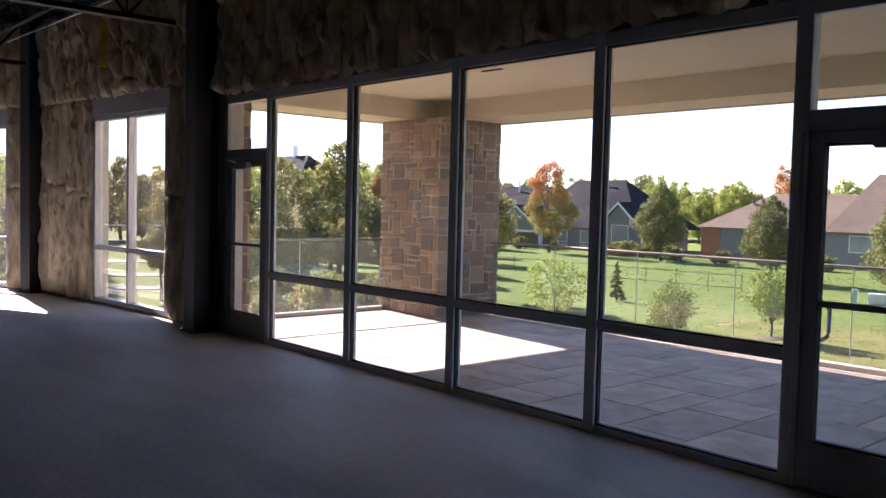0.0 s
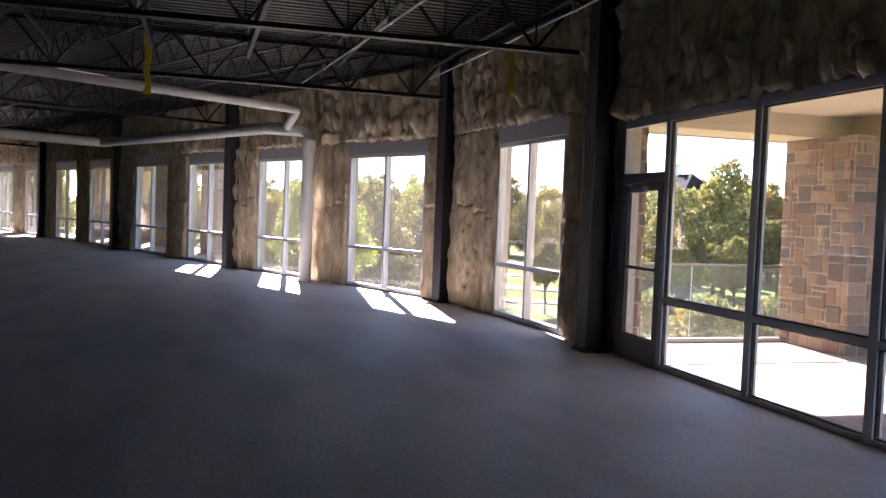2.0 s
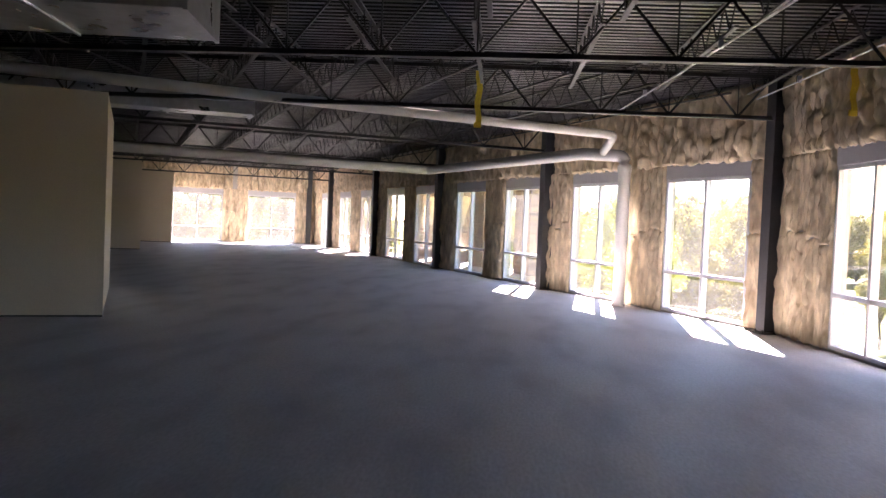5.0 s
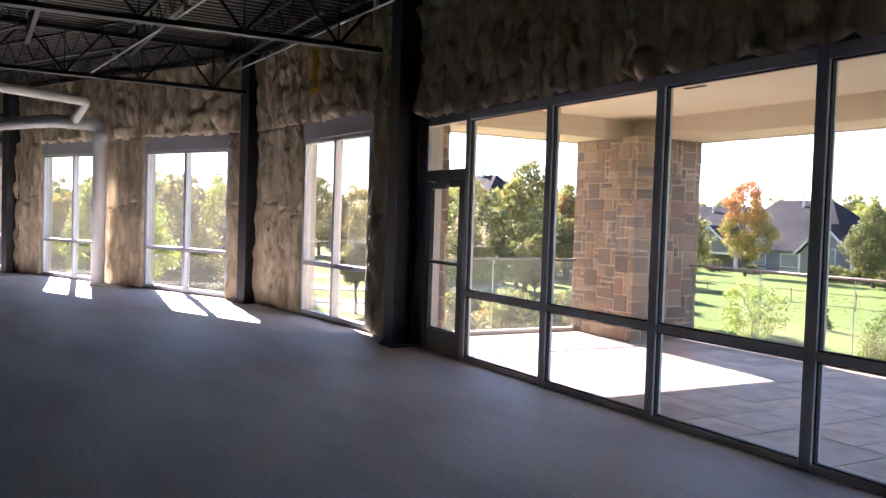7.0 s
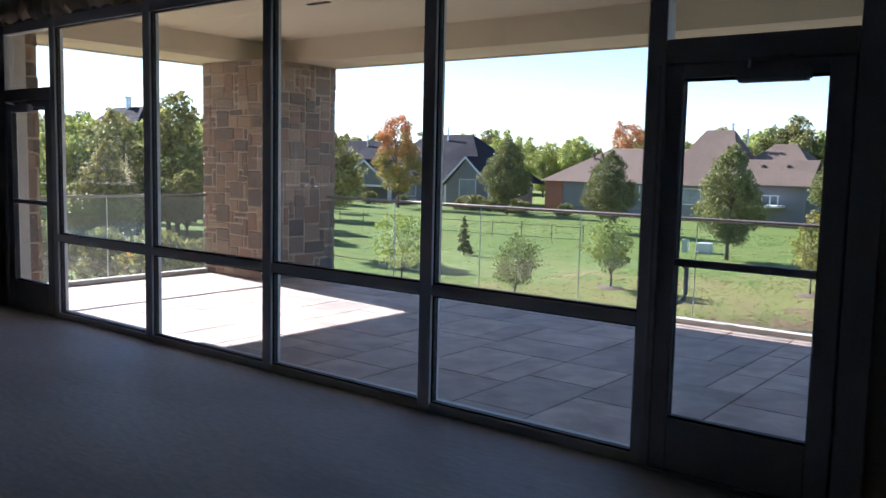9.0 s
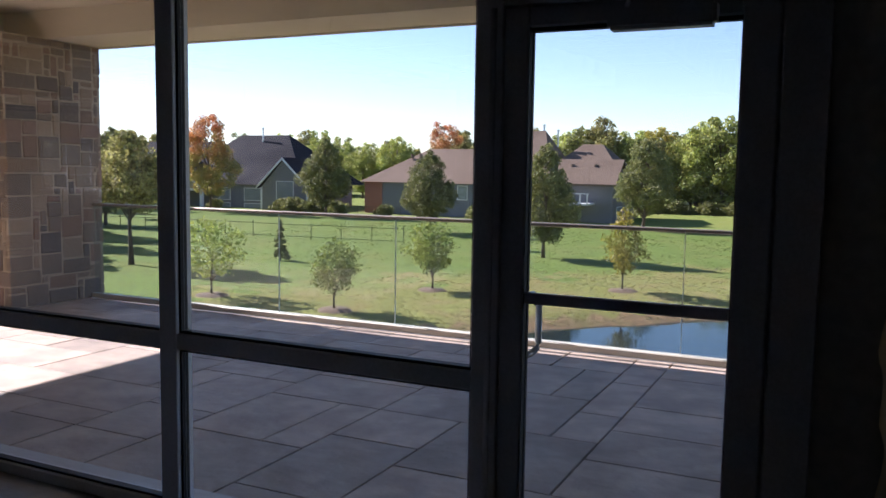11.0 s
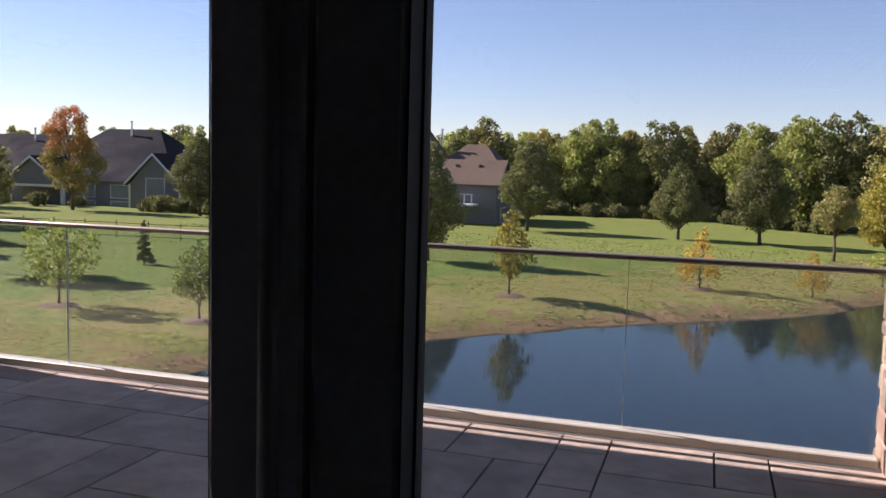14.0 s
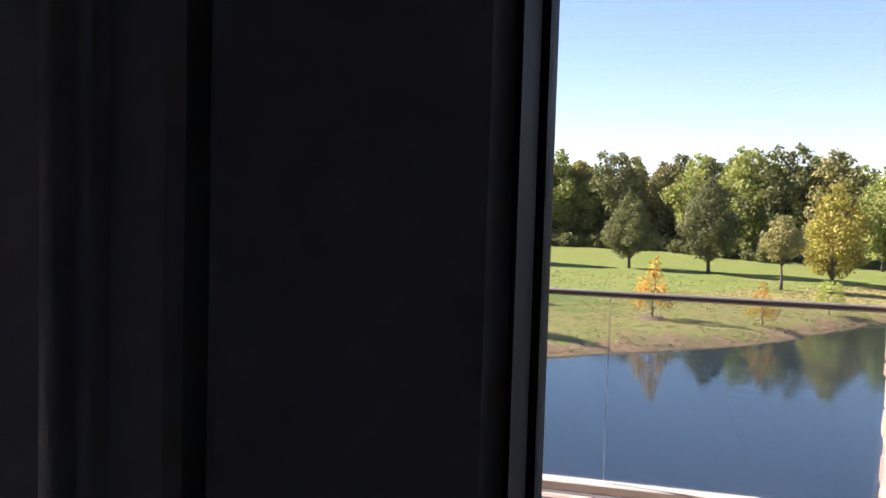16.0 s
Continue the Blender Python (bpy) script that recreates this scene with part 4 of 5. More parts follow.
def tree(name, h, w, clear, material, seed, label, cat="tree", count=3500, leaf=0.09, shape="round", group="", trunk=0.0):
    """A tapered trunk with limbs and a leafy crown of many lobes."""
    r = random.Random(seed)
    t = tagged(new(name), label, cat, group)
    bm = bmesh.new()
    tr = trunk or h * 0.02
    pts = [(r.uniform(-1, 1) * h * 0.01 * i, r.uniform(-1, 1) * h * 0.01 * i, h * 0.8 * i / 5) for i in range(6)]
    tube(bm, [(0, 0, -0.25)] + pts[1:], [tr * 1.25] + [tr * (1 - 0.17 * i) for i in range(1, 6)], 8)
    lobes = []
    n = {"round": 46, "oval": 50, "cone": 30, "open": 24}[shape]
    lean = [(0.75 if shape == "round" else 0.88) + (0.5 if shape == "round" else 0.24) * r.random() for _ in range(7)]
    for i in range(n):
        f = (i + 0.5) / n
        z = clear + (h - clear) * (0.05 + 0.9 * f)
        if shape == "cone":
            prof = 1.0 - 0.85 * f
        elif shape == "oval":
            prof = (0.5 + 1.8 * f) if f < 0.28 else 1.0 - ((f - 0.28) / 0.72) ** 1.5 * 0.85
        else:
            prof = math.sin(math.pi * (0.12 + 0.8 * f)) ** 0.7
        ang = i * 2.399 + r.random()
        reach = w / 2 * prof * lean[int(ang / math.tau * 7 + f * 3) % 7]
        rad = reach * r.uniform(0.22, 0.42) + (0.03 if shape == "oval" else 0.022) * h
        off = max(0.0, reach - rad * 0.6) * r.uniform(0.25, 1.0) ** 0.5
        c = (math.cos(ang) * off, math.sin(ang) * off, min(z, h - rad * 0.4) + r.uniform(-0.025, 0.025) * h)
        lobes.append((*c, rad))
        if i % 2 == 0:
            base = Vector(pts[min(4, 1 + int(f * 4))])
            base.z = max(clear * 0.8, c[2] - reach * 0.7)
            tube(bm, [tuple(base * 1.0), tuple(base.lerp(Vector(c), 0.5) + Vector((0, 0, 0.04 * h))), c], [tr * 0.4, tr * 0.25, tr * 0.08], 5, False)
    part("trunk", bm, M_BARK, t, smooth=True)
    crown = new("crown", crown_mesh("crown", lobes, count, leaf, material, seed + 1, 0.8))
    crown.parent = t
    return t


def stand(t, x, y, s=1.0, yaw=0.0):
    t.matrix_world = Matrix.LocRotScale((x, y, ground_z(x, y)), Euler((0, 0, yaw)), (s, s, s))
    return t


def again(t, x, y, s=1.0, yaw=0.0, sz=1.0):
    return copy_thing(t, Matrix.LocRotScale((x, y, ground_z(x, y) - 0.05), Euler((0, 0, yaw)), (s / t.scale.x, s / t.scale.y, s * sz / t.scale.z)))


lime = stand(tree("young_tree", 3.5, 3.2, 0.75, LEAF_LIME, 1, "young tree with sparse pale yellow-green leaves in a mulch ring", count=1700, leaf=0.085, shape="open", group="young trees", trunk=0.05), -22.5, 25.9)
young = stand(tree("young_tree", 2.95, 2.2, 0.75, LEAF_GREEN, 2, "small round-headed green young tree in a mulch ring", count=1900, leaf=0.075, shape="round", group="young trees", trunk=0.045), -16.1, 25.95)
again(young, -15.0, 32.7, 1.18, 2.0)
slim = stand(tree("young_tree", 4.2, 2.5, 0.8, LEAF_YELLOW, 3, "slender yellowing young tree in a mulch ring", count=1700, leaf=0.085, shape="oval", group="young trees", trunk=0.045), -7.1, 37.7)
gold = stand(tree("young_tree", 3.3, 3.0, 0.6, LEAF_GOLD, 4, "golden feathery young tree by the pond", count=1000, leaf=0.08, shape="cone", group="young trees", trunk=0.045), 1.4, 44.9)
again(gold, 6.9, 45.7, 0.75, 2.0)
again(lime, 11.3, 52.5, 0.6, 1.0)


def mulch_ring(x, y, r):
    bm = bmesh.new()
    rr = random.Random(int(x * 10))
    n = 22
    c = bm.verts.new((0, 0, 0.1))
    ring1 = [bm.verts.new((math.cos(k * math.tau / n) * r * 0.6, math.sin(k * math.tau / n) * r * 0.6, 0.08 + rr.uniform(-0.02, 0.02))) for k in range(n)]
    ring2 = [bm.verts.new((math.cos(k * math.tau / n) * r * rr.uniform(0.9, 1.1), math.sin(k * math.tau / n) * r * rr.uniform(0.9, 1.1), -0.12)) for k in range(n)]
    for k in range(n):
        j = (k + 1) % n
        bm.faces.new((c, ring1[k], ring1[j]))
        bm.faces.new((ring1[k], ring2[k], ring2[j], ring1[j]))
    solid("mulch_ring", bm, M_MULCH, pose(x, y, ground_z(x, y)), "low ring of brown bark mulch round a young tree", "mulch", "mulch rings", smooth=True)


for x, y in ((-22.5, 25.9), (-16.1, 25.95), (-15.0, 32.7), (-7.1, 37.7), (1.4, 44.9)):
    mulch_ring(x, y, 0.95)

pear = stand(tree("pear_tree", 8.6, 6.3, 1.2, LEAF_DARK, 5, "dense oval dark green tree on the lawn", count=15000, leaf=0.105, shape="oval", group="lawn trees", trunk=0.16), -15.0, 78.0, 1.05)
again(pear, -1.0, 77.0, 0.83, 1.0)
again(pear, 5.8, 76.0, 1.0, 2.0)
again(pear, -29.9, 62.0, 0.86, 3.0)
again(pear, -15.0, 48.8, 0.78, 4.0, 1.14)
bronze = stand(tree("lawn_tree", 7.8, 5.0, 3.0, LEAF_OLIVE, 6, "olive-brown autumn tree on the lawn", count=10000, leaf=0.105, shape="oval", group="lawn trees", trunk=0.15), -33.7, 32.1, 1.00)
again(bronze, 10.2, 64.5, 0.72, 1.4)
again(pear, -49.8, 76.0, 1.06, 2.2)
again(bronze, -62.5, 60.0, 0.62, 3.2)
maple = stand(tree("maple_tree", 11.6, 6.6, 1.6, LEAF_ORANGE, 7, "maple tree turning orange and red over green", count=12000, leaf=0.125, shape="round", group="maple trees", trunk=0.17), -65.4, 75.0)
again(maple, -48.9, 104.0, 1.02, 2.0)
again(maple, -62.0, 46.0, 0.72, 3.0)
yellow = stand(tree("yellow_tree", 8.2, 6.6, 0.5, LEAF_YELLOW, 8, "yellow autumn tree at the wood's edge", count=7000, leaf=0.13, shape="oval", group="lawn trees", trunk=0.15), 15.0, 72.0)
cone = stand(tree("conifer_bush", 2.6, 1.3, 0.05, LEAF_DARK, 9, "narrow conical evergreen bush", "bush", count=2400, leaf=0.06, shape="cone", trunk=0.04), -28.0, 38.3)
wood = [stand(tree("wood_tree", 12.5, 9.0, 1.2, mtl, 20 + i, lab, count=7500, leaf=0.21, shape=sh, group="wood edge trees", trunk=0.22), x, y)
        for i, (mtl, lab, sh, x, y) in enumerate(((LEAF_GREEN, "tall green deciduous tree at the wood's edge", "round", -14, 112), (LEAF_DARK, "tall dark green deciduous tree at the wood's edge", "round", -4, 110), (LEAF_OLIVE, "tall olive autumn tree at the wood's edge", "oval", 4, 112)))]
wood.append(stand(tree("wood_tree", 11.0, 8.5, 1.2, LEAF_YELLOW, 27, "yellowing deciduous tree at the wood's edge", count=7000, leaf=0.21, shape="round", group="wood edge trees", trunk=0.22), -9, 113))
r = random.Random(31)
for i in range(44):
    x = -36 + i * 1.65 + r.uniform(-1, 1)
    y = 113 - max(0, x) * 0.85 + r.uniform(-5, 9)
    again(r.choices(wood, (5, 2, 3, 1))[0], x, y, r.uniform(0.72, 1.0), r.random() * 6, r.uniform(0.9, 1.1))
for i in range(34):
    x = -170 + i * 5.0 + r.uniform(-2, 2)
    again(r.choices(wood, (4, 2, 3, 1))[0], x, 134 + r.uniform(-8, 12), r.uniform(0.75, 1.0), r.random() * 6)
for i in range(30):
    again(r.choices(wood, (4, 2, 3, 1))[0], -118 + i * 2.7 + r.uniform(-1, 1), 120 + r.uniform(-4, 5), r.uniform(0.62, 0.85), r.random() * 6)
for i in range(14):
    x = 34 + i * 5 + r.uniform(-2, 2)
    again(r.choice(wood), x, 74 + r.uniform(-6, 8), r.uniform(0.8, 1.1), r.random() * 6)
# belt of trees west and north-west of the building, open where the road runs off
def seen_past(p):
    dx, dy = p.x - 3.8, p.y + 5
    road = abs(math.degrees(math.atan2(dy, -dx)) - 22.5) < 4.5
    return dx < -1.4 * dy and not (road and math.hypot(dx, dy) < 108)


for i in range(62):
    p = WALL_A @ Vector((-112 + i * 1.9 + r.uniform(-1, 1), 44 + (i % 3) * 6 + r.uniform(-3, 3), 0))
    if seen_past(p):
        again(r.choices(wood + [yellow, bronze], (4, 2, 4, 1, 1, 3))[0], p.x, p.y, r.uniform(0.6, 0.85), r.random() * 6)
for i in range(9):
    again(wood[i % 4], -112 + i * 3, 28 + i * 4.5, 0.9, i)
for i in range(18):
    p = END @ Vector((-34 + i * 2.8 + r.uniform(-1, 1), 32 + r.uniform(-5, 8), 0))
    again(wood[i % 3], p.x, p.y, r.uniform(0.62, 0.82), r.random() * 6)
p = WALL_A @ Vector((-21, 26, 0))
again(bronze, p.x, p.y, 0.6, 2.4)
# trees added mostly out of view, to throw shade bands over the lawn
for x, y, k in ((-47.0, 37.5, 0.92), (-52.0, 43.0, 1.0), (-44.5, 33.0, 0.8), (-57.5, 52.0, 1.0), (-77.5, 66.0, 1.1), (-79.0, 73.0, 1.2), (-80.0, 60.0, 1.0)):
    again(bronze if k == 0.8 else pear, x, y, k, x)
for i in range(18):
    p = WALL_A @ Vector((-48 + i * 2.6 + r.uniform(-1, 1), 29 + (i % 3) * 4 + r.uniform(-2, 2), 0))
    if seen_past(p):
        again(r.choices(wood + [bronze], (3, 6, 3, 0.5, 2))[0], p.x, p.y, r.uniform(0.52, 0.7), r.random() * 6)
roadside = stand(tree("roadside_tree", 8.2, 5.0, 1.2, LEAF_LIME, 44, "yellow-green leafy tree outside the long wall", count=7000, leaf=0.11, shape="oval", trunk=0.14), -43.0, 2.5)
again(roadside, -58.0, 2.0, 0.9, 2.0)
for i in range(20):
    again(r.choices(wood + [yellow], (4, 2, 4, 1, 2))[0], -62 - i * 1.9 + r.uniform(-1, 1), 46 + (i % 3) * 5 + r.uniform(-2, 2) - i * 0.5, r.uniform(0.66, 0.85), r.random() * 6)
for k, dist in enumerate((56, 65, 78, 98, 118)):
    x, y = 3.9 - dist * 0.921, -5 + dist * 0.39
    solid("road", boxes((-9, 9, -1.1 - 0.2 * k, 1.1 + 0.2 * k, -0.2, 0.06)), M_ROAD, pose(x, y, ground_z(x, y), 0, 0, 67), "pale concrete drive strip across the lawn", "road", kind="structure")
shrub = stand(tree("shrub", 1.6, 2.4, 0.05, LEAF_DARK, 40, "low dark shrub at the wood's edge", "bush", count=1300, leaf=0.12, shape="round", group="shrubs", trunk=0.04), -20, 106)
for i in range(22):
    x = -19 + i * 1.5
    again(shrub, x, 106.5 - max(0, x) * 0.9 + r.uniform(-1, 1.5), r.uniform(0.7, 1.3), r.random() * 6)
for i in range(6):
    again(shrub, -58.5 + i * 1.75, 79.5 + r.uniform(-1.5, 1), r.uniform(1.0, 1.5), i)
for x, y in ((-33, 79), (-38, 78.5), (-44, 79), (-60, 82), (-69, 80), (-74, 79), (-80, 80)):
    again(shrub, x, y, r.uniform(0.8, 1.2), x)

hedge = stand(tree("hedge_shrub", 2.7, 3.4, 0.05, LEAF_OLIVE, 51, "olive autumn shrub outside the long wall", "bush", count=2600, leaf=0.12, shape="round", group="hedge shrubs", trunk=0.05), *(WALL_A @ Vector((-6, 24, 0))).xy)
rusty = stand(tree("hedge_shrub", 2.2, 2.8, 0.05, LEAF_GOLD, 52, "rusty orange autumn shrub outside the long wall", "bush", count=1800, leaf=0.11, shape="round", group="hedge shrubs", trunk=0.05), *(WALL_A @ Vector((-9, 23, 0))).xy)
for i in range(34):
    p = WALL_A @ Vector((-50 + i * 1.75 + r.uniform(-0.7, 0.7), 22.5 + (i % 3) * 2.2 + r.uniform(-0.8, 0.8), 0))
    if seen_past(p):
        again(r.choices((hedge, rusty, shrub), (4, 1, 4))[0], p.x, p.y, r.uniform(0.75, 1.25), r.random() * 6)
for x, y, k in ((14.6, 97, 1.12), (19, 94, 1.08), (11, 101, 1.05)):
    again(wood[1 if x < 15 else 2], x, y, k * 0.92, x)


# ---- houses ----
def gable_bm(x0, x1, y0, y1, z_eave, z_ridge, along, over=0.4):
    """Roof with two slopes, as thick sheets; the ridge runs along x or y."""
    bm = bmesh.new()
    x0, x1, y0, y1 = x0 - over, x1 + over, y0 - over, y1 + over
    if along == "x":
        ym = (y0 + y1) / 2
        prof = [(y0, z_eave), (ym, z_ridge), (y1, z_eave)]
        rows = [[(x, p[0], p[1]) for p in prof] for x in (x0, x1)]
    else:
        xm = (x0 + x1) / 2
        prof = [(x0, z_eave), (xm, z_ridge), (x1, z_eave)]
        rows = [[(p[0], y, p[1]) for p in prof] for y in (y0, y1)]
    for i in range(2):
        q = [rows[0][i], rows[0][i + 1], rows[1][i + 1], rows[1][i]]
        lo, hi = [bm.verts.new((a, b, c - 0.22)) for a, b, c in q], [bm.verts.new(p) for p in q]
        bm.faces.new(lo), bm.faces.new(hi)
        for k in range(4):
            j = (k + 1) % 4
            bm.faces.new((lo[k], lo[j], hi[j], hi[k]))
    return bm


def hip_bm(x0, x1, y0, y1, z_eave, z_ridge, in_x, over=0.5):
    bm = bmesh.new()
    x0, x1, y0, y1 = x0 - over, x1 + over, y0 - over, y1 + over
    ym = (y0 + y1) / 2
    b = [bm.verts.new(p) for p in ((x0, y0, z_eave), (x1, y0, z_eave), (x1, y1, z_eave), (x0, y1, z_eave))]
    t = [bm.verts.new((x0 + in_x, ym, z_ridge)), bm.verts.new((x1 - in_x, ym, z_ridge))]
    for f in ((b[0], b[1], t[1], t[0]), (b[1], b[2], t[1]), (b[2], b[3], t[0], t[1]), (b[3], b[0], t[0]), (b[3], b[2], b[1], b[0])):
        bm.faces.new(f)
    return bm


def gable_wall(x0, x1, y0, z0, ze, zr, along, depth=0.25):
    bm = bmesh.new()
    xm = (x0 + x1) / 2
    pts = [(x0, z0), (x1, z0), (x1, ze), (xm, zr), (x0, ze)]
    a = [bm.verts.new((p[0], y0, p[1])) for p in pts]
    c = [bm.verts.new((p[0], y0 + depth, p[1])) for p in pts]
    bm.faces.new(a), bm.faces.new(c)
    for i in range(5):
        j = (i + 1) % 5
        bm.faces.new((a[i], a[j], c[j], c[i]))
    return bm


def house_window(parent, x, y, z, w, h, cols, rows):
    win = part("window", boxes((x - 0.09, x, y - 0.05, y + 0.02, z - 0.09, z + h + 0.09), (x + w, x + w + 0.09, y - 0.05, y + 0.02, z - 0.09, z + h + 0.09), (x, x + w, y - 0.05, y + 0.02, z + h, z + h + 0.09), (x, x + w, y - 0.05, y + 0.02, z - 0.09, z)), M_TRIM, parent, "white-trimmed window")
    for i in range(cols):
        for k in range(rows):
            part("pane", boxes((x + w * i / cols + 0.04, x + w * (i + 1) / cols - 0.04, y - 0.03, y - 0.01, z + h * k / rows + 0.04, z + h * (k + 1) / rows - 0.04)), M_PANE, win)
    return win


def rakes(parent, x0, x1, y, ze, zr):
    """White boards along a gable's two slopes."""
    xm = (x0 + x1) / 2
    bm = bmesh.new()
    for xa, xb in ((x0, xm), (x1, xm)):
        q = [(xa, ze - 0.32), (xb, zr - 0.32), (xb, zr - 0.02), (xa, ze - 0.02)]
        lo, hi = [bm.verts.new((px, y - 0.1, pz)) for px, pz in q], [bm.verts.new((px, y - 0.02, pz)) for px, pz in q]
        bm.faces.new(lo), bm.faces.new(hi)
        for k in range(4):
            j = (k + 1) % 4
            bm.faces.new((lo[k], lo[j], hi[j], hi[k]))
    part("rake_board", bm, M_TRIM, parent)


def vent(parent, x, y, z, h, r_=0.12):
    bm = bmesh.new()
    tube(bm, [(x, y, z), (x, y, z + h)], r_, 8)
    tube(bm, [(x, y, z + h), (x, y, z + h + 0.15)], r_ * 1.6, 8)
    part("flue", bm, M_DUCT, parent)


ha = thing("house", pose(0.9, 0, -0.35), "grey two-storey house with dark shingle roof and white-trimmed gables", "house", "houses")
part("wall", boxes((-99, -59.8, 85, 96, -5.0, -0.4)), M_SIDING, ha)
part("roof", hip_bm(-82.6, -60.3, 85, 99, -0.5, 6.15, 7.6), M_ROOF_A, ha)
part("roof", hip_bm(-100, -76, 86, 98, -0.5, 5.3, 5.0), M_ROOF_A, ha)
part("wall", gable_wall(-65.6, -58.5, 83.6, -5.0, -0.7, 2.85, "y"), M_SIDING, ha)
part("wall", boxes((-65.6, -58.5, 83.85, 85, -5.0, -0.7)), M_SIDING, ha)
part("roof", gable_bm(-65.6, -58.5, 83.6, 93, -0.65, 3.05, "y"), M_ROOF_A, ha)
rakes(ha, -66.1, -58.0, 83.2, -0.65, 3.05)
part("wall", gable_wall(-83.0, -74.2, 82.2, -1.1, -0.9, 2.2, "y"), M_SIDING, ha)
part("roof", gable_bm(-83.0, -74.2, 82.2, 90, -0.95, 2.4, "y"), M_ROOF_A, ha)
rakes(ha, -83.5, -73.7, 81.8, -0.95, 2.4)
for x in (-82.8, -74.6):
    part("porch_post", boxes((x, x + 0.4, 82.3, 82.7, -4.6, -1.0)), M_TRIM, ha)
part("porch_beam", boxes((-82.9, -74.2, 82.18, 82.7, -1.4, -1.1)), M_TRIM, ha)
house_window(ha, -63.2, 83.6, -3.5, 2.5, 3.5, 3, 2)
house_window(ha, -69.4, 85, -2.5, 2.7, 1.5, 2, 1)
house_window(ha, -69.4, 85, -4.6, 2.7, 1.6, 2, 1)
house_window(ha, -73.6, 85, -2.5, 1.8, 1.5, 1, 1)
house_window(ha, -73.6, 85, -4.6, 1.8, 1.6, 1, 1)
part("corner_board", boxes((-65.7, -65.45, 83.55, 83.6, -5.0, -0.7), (-58.7, -58.45, 83.55, 83.6, -5.0, -0.7)), M_TRIM, ha)
vent(ha, -71.0, 91, 5.0, 2.0)
vent(ha, -86.5, 91, 3.8, 2.2)

hb = thing("house", pose(0.8, 0, -0.3), "grey house with brown hipped shingle roof and a brick corner", "house", "houses")
part("wall", boxes((-50.6, -36.0, 85, 97, -5.0, 0.3)), M_SIDING, hb)
part("brick_wall", boxes((-51.0, -48.6, 84.9, 97, -5.0, 0.28)), M_BRICK, hb, "red brick corner")
part("roof", hip_bm(-51, -30, 85, 98, 0.2, 4.3, 6.0), M_ROOF_B, hb)
part("roof", hip_bm(-35.5, -27.5, 84, 96, 0.2, 6.4, 2.9), M_ROOF_B, hb)
part("wall", boxes((-36.0, -26.5, 84.3, 97, -5.0, 0.3)), M_SIDING, hb)
part("roof", hip_bm(-30, -19.5, 86, 97, 0.4, 4.9, 4.6), M_ROOF_B, hb)
part("roof", gable_bm(-27.5, -20.5, 84.5, 90.5, 0.5, 3.15, "x"), M_ROOF_B, hb)
part("wall", boxes((-26.5, -20.5, 84.8, 96, -5.0, 0.5)), M_SIDING, hb)
side = gable_wall(-3.0, 3.0, 0, -5.0, 0.5, 3.05, "y")
side.transform(Matrix.Translation((-20.55, 87.5, 0)) @ Matrix.Rotation(math.radians(90), 4, "Z"))
part("wall", side, M_SIDING, hb)
part("window", boxes((-20.5, -20.45, 86.3, 88.7, -0.9, 1.4)), M_TRIM, hb, "white-framed tall window")
part("window", boxes((-20.5, -20.45, 86.3, 88.7, -3.6, -1.9)), M_TRIM, hb, "white-framed tall window")
for z0, z1 in ((-0.8, 0.2), (0.3, 1.3), (-3.5, -2.0)):
    for k in range(3):
        part("pane", boxes((-20.46, -20.43, 86.38 + 0.78 * k, 87.06 + 0.78 * k, z0, z1)), M_PANE, hb)
deck = part("deck", boxes((-26.5, -22.5, 82.0, 84.8, -1.7, -1.5)), M_TRIM, hb, "raised timber deck with white rails")
for k in range(6):
    part("deck_post", boxes((-26.4 + k * 0.76, -26.28 + k * 0.76, 82.0, 82.12, -1.5, -0.5)), M_TRIM, deck)
part("deck_rail", boxes((-26.5, -22.4, 82.0, 82.12, -0.55, -0.45)), M_TRIM, deck)
house_window(hb, -38.6, 85, -1.6, 1.1, 1.5, 1, 1)
house_window(hb, -33.5, 84.3, -1.8, 2.2, 1.6, 2, 1)
vent(hb, -30.3, 90.5, 5.4, 1.6)
vent(hb, -28.6, 90.5, 4.6, 1.8)
for x in (-46.8, -45.6, -25.6, -23.0):
    bm = bmesh.new()
    z = 3.6 if x < -40 else 2.6
    tube(bm, [(x, 89.2 if x < -40 else 86.6, z - 0.5), (x, 89.2 if x < -40 else 86.6, z)], 0.22, 8)
    part("roof_vent", bm, M_ROOF_B, hb)
hd = thing("house", Matrix(), "pale far house behind trees", "house", "houses")
part("wall", boxes((26, 40, 100, 110, -5.0, 1.2)), M_SIDING, hd)
part("roof", hip_bm(26, 40, 100, 110, 1.1, 5.6, 5.0), M_ROOF_B, hd)
he = thing("house", Matrix(), "far house with dark roof above the trees", "house", "houses")
part("wall", boxes((-122, -102, 60, 74, -5.0, 2.0)), M_SIDING, he)
part("roof", hip_bm(-122, -102, 60, 74, 1.9, 9.0, 6.5), M_ROOF_A, he)
vent(he, -112, 67, 8.2, 2.2, 0.4)

# parked car on the drive
M_CAR = mat("dark_blue_car_paint", (0.03, 0.035, 0.05), 0.25, 0.3, grain=5, grain_amt=0.08)
M_TYRE = mat("black_tyre", (0.02, 0.02, 0.02), 0.85)


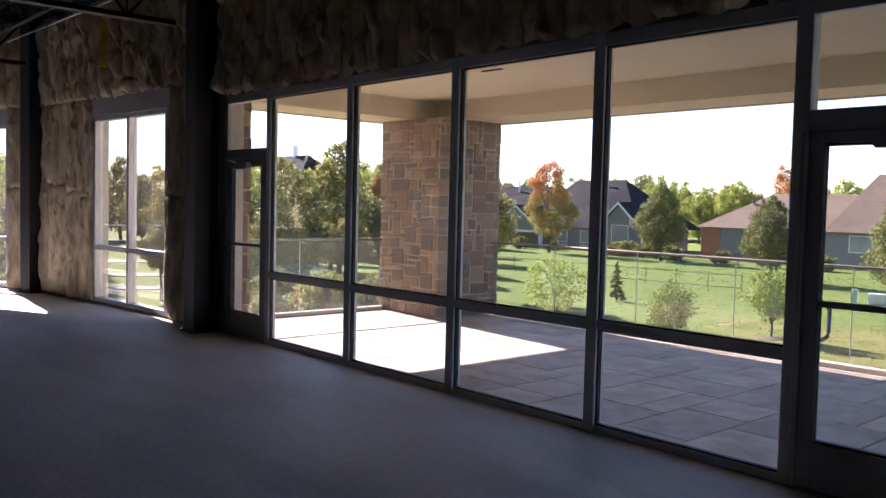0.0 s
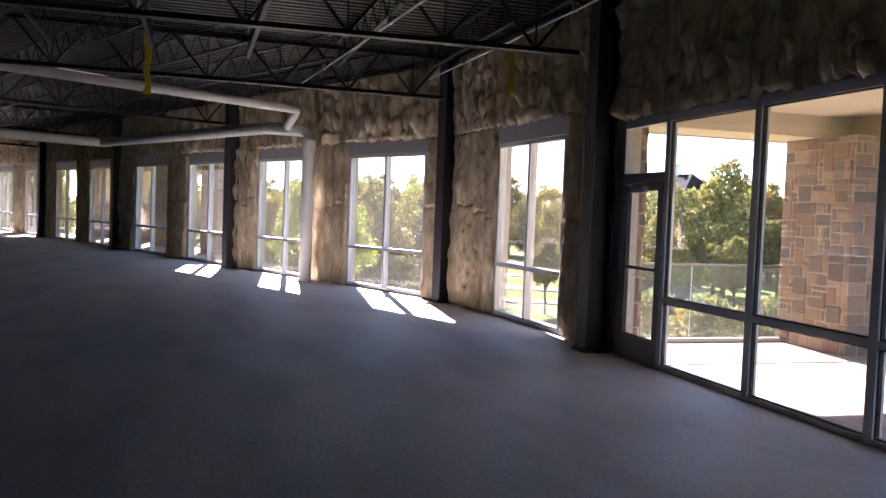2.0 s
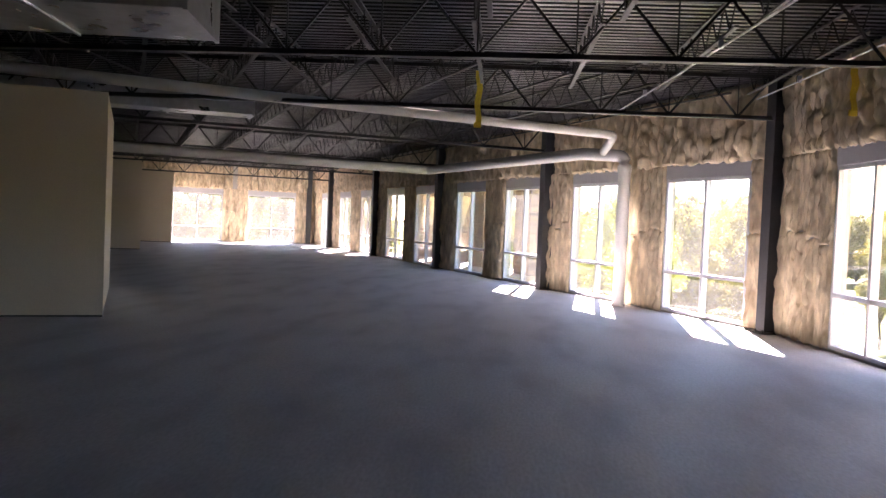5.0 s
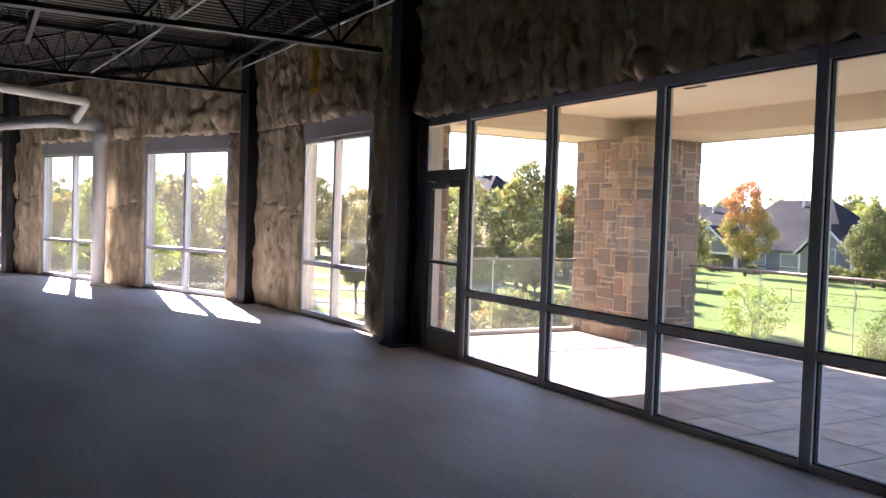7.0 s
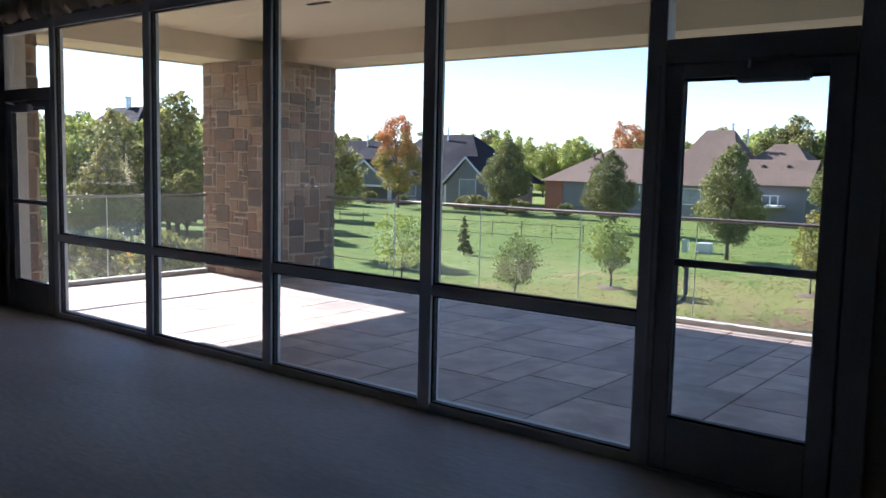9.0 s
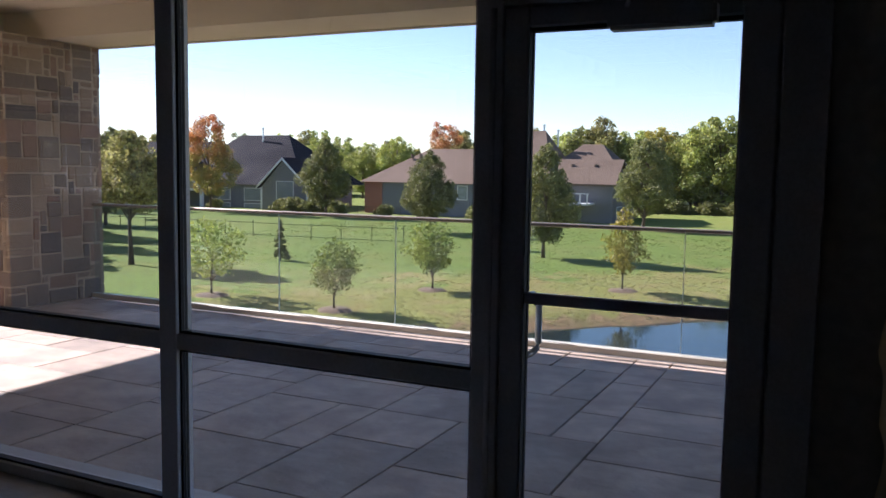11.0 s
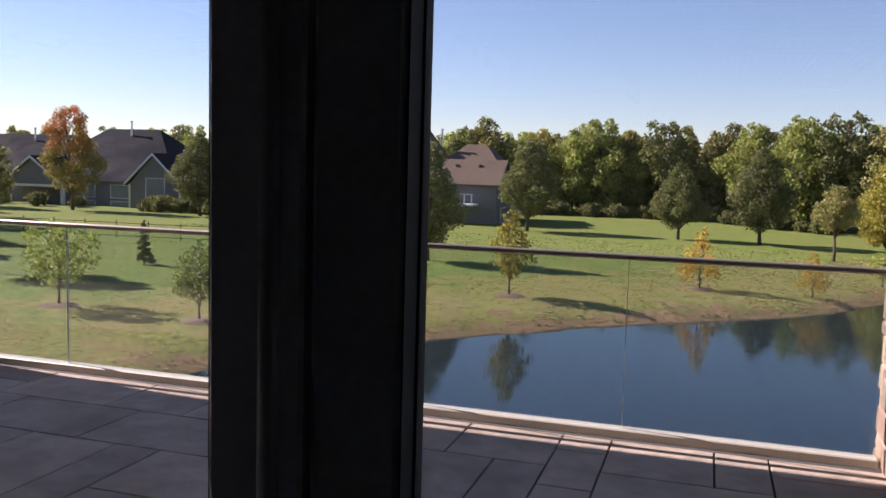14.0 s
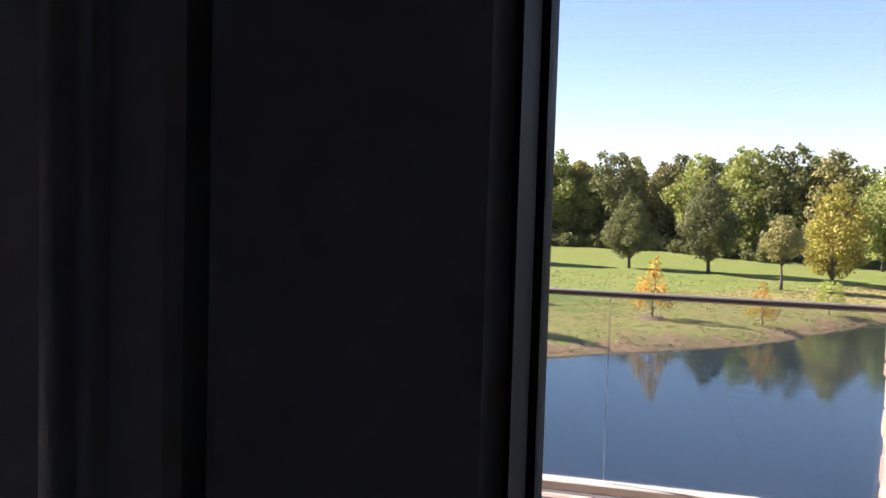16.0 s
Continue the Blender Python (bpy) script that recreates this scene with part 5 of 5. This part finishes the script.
def parked_car(m):
    car = thing("parked_car", m, "dark blue saloon car parked on the concrete drive", "car")
    side = [(-2.2, 0.35), (2.2, 0.35), (2.25, 0.7), (2.0, 0.86), (1.1, 0.95), (-1.6, 0.98), (-2.15, 0.9), (-2.25, 0.6)]
    roof = [(1.1, 0.95), (0.45, 1.42), (-0.9, 1.45), (-1.6, 0.98)]

    def pressed(outline, half, top):
        bm = bmesh.new()
        zs = [z for _, z in outline]
        rows = [[bm.verts.new((x, y * (half if z <= min(zs) + 0.6 * (max(zs) - min(zs)) else top), z)) for x, z in outline] for y in (-1, 1)]
        bm.faces.new(rows[0]), bm.faces.new(rows[1])
        for i in range(len(outline)):
            j = (i + 1) % len(outline)
            bm.faces.new((rows[0][i], rows[0][j], rows[1][j], rows[1][i]))
        return rounded(bm, 0.05, 2)

    part("body", pressed(side, 0.88, 0.84), M_CAR, car, smooth=True)
    part("cabin", pressed(roof, 0.8, 0.66), M_PANE, car, "dark glazed cabin", smooth=True)
    part("roof_panel", rounded(boxes((-0.85, 0.4, -0.6, 0.6, 1.42, 1.475)), 0.02), M_CAR, car)
    for x in (-1.35, 1.4):
        for y in (-0.8, 0.8):
            bm = bmesh.new()
            tube(bm, [(x, y - 0.1, 0.32), (x, y + 0.1, 0.32)], 0.32, 18)
            wheel = part("wheel", bm, M_TYRE, car)
            bm = bmesh.new()
            tube(bm, [(x, y + math.copysign(0.085, y), 0.32), (x, y + math.copysign(0.11, y), 0.32)], 0.19, 14)
            part("rim", bm, M_ALU, wheel)
    for y in (-0.62, 0.62):
        part("headlight", rounded(boxes((2.17, 2.25, y - 0.16, y + 0.16, 0.64, 0.76)), 0.02), M_TRIM, car)


parked_car(pose(-87.0, 34.2, ground_z(-87.0, 34.2) + 0.06, 0, 0, 67))

# utility boxes and fence on the lawn
ub = thing("utility_box", pose(-17.6, 51.9, ground_z(-17.6, 51.9) - 0.03, 0, 0, 15), "pale metal utility box on the lawn", "utility box")
part("housing", rounded(boxes((-0.5, 0.5, -0.42, 0.42, 0.1, 0.72)), 0.06, 2), M_TRIM, ub)
part("plinth", boxes((-0.58, 0.58, -0.5, 0.5, 0.0, 0.1)), M_BASE, ub)
ub2 = thing("utility_pedestal", pose(-18.7, 51.2, ground_z(-18.7, 51.2) - 0.03), "green utility pedestal on the lawn", "utility box")
part("housing", rounded(boxes((-0.2, 0.2, -0.2, 0.2, 0.0, 0.95)), 0.04, 2), M_UTIL, ub2)


def fence(x0, y0, x1, y1, label, picket):
    d = Vector((x1 - x0, y1 - y0, 0))
    f = thing("metal_fence", pose(x0, y0, 0, 0, 0, math.degrees(math.atan2(d.y, d.x))), label, "fence", "garden fences")
    n = int(d.length / 2.4)
    zs = [ground_z(x0 + d.x * i / n, y0 + d.y * i / n) for i in range(n + 1)]
    step = d.length / n
    bars = bmesh.new()
    for i in range(n + 1):
        part("post", boxes((i * step - 0.022, i * step + 0.022, -0.022, 0.022, zs[i] - 0.1, zs[i] + 1.3)), M_DARK, f)
        if i < n:
            z = min(zs[i], zs[i + 1])
            part("rail", boxes((i * step, (i + 1) * step, -0.015, 0.015, z + 1.08, z + 1.12), (i * step, (i + 1) * step, -0.015, 0.015, z + 0.15, z + 0.19)), M_DARK, f)
            for k in range(1, 14 if picket else 1):
                xx = i * step + step * k / 14
                box(bars, xx - 0.01, xx + 0.01, -0.01, 0.01, z + 0.1, z + 1.2)
    if picket:
        tagged(part("bars", bars, M_DARK, f), kind="stuff")
    else:
        bars.free()


fence(-60, 48, -27, 52, "thin dark post-and-rail fence across the lawn", False)
fence(-56, 79, -42, 79, "black metal picket fence beside the brick house", True)

# grass blades and straw standing on the lawn and the bank
GRASS_BLADES = leaf_mat("grass_blades", (0.16, 0.21, 0.045), (0.3, 0.32, 0.09))
STRAW_BLADES = leaf_mat("straw_blades", (0.27, 0.25, 0.075), (0.42, 0.32, 0.15))
rg = random.Random(71)


def tufts(name, count, label, material, near, far):
    """Short tufts, two crossed blades each, between two distances from the pond's edge."""
    vs, fs = [], []
    while count:
        x, y = rg.uniform(-44, 20), rg.uniform(19, 72)
        d = shore_distance(x, y)
        if not near < d < far or x + 0.9 * y < -24 or noise.noise((x * 0.5, y * 0.5, 4)) + rg.uniform(-0.5, 0.5) < -0.1:
            continue
        count -= 1
        z, big = ground_z(x, y) - 0.02, 0.6 + y / 60
        for a in (rg.random() * 3.1, rg.random() * 3.1):
            w, h = rg.uniform(0.05, 0.12) * big, rg.uniform(0.02, 0.05) * big
            cx, cy = math.cos(a) * w, math.sin(a) * w
            n = len(vs)
            vs += [(x - cx, y - cy, z), (x + cx, y + cy, z), (x + rg.uniform(-0.1, 0.1), y + rg.uniform(-0.1, 0.1), z + h)]
            fs.append((n, n + 1, n + 2))
    me = bpy.data.meshes.new(name)
    me.from_pydata(vs, [], fs)
    me.materials.append(material)
    tagged(new(name, me), label, "grass", kind="stuff")


tufts("lawn_grass", 10000, "short green grass tufts on the mown lawn", GRASS_BLADES, 6.0, 60.0)
tufts("bank_grass", 11000, "dry straw-coloured grass tufts along the pond bank", STRAW_BLADES, 0.3, 13.0)
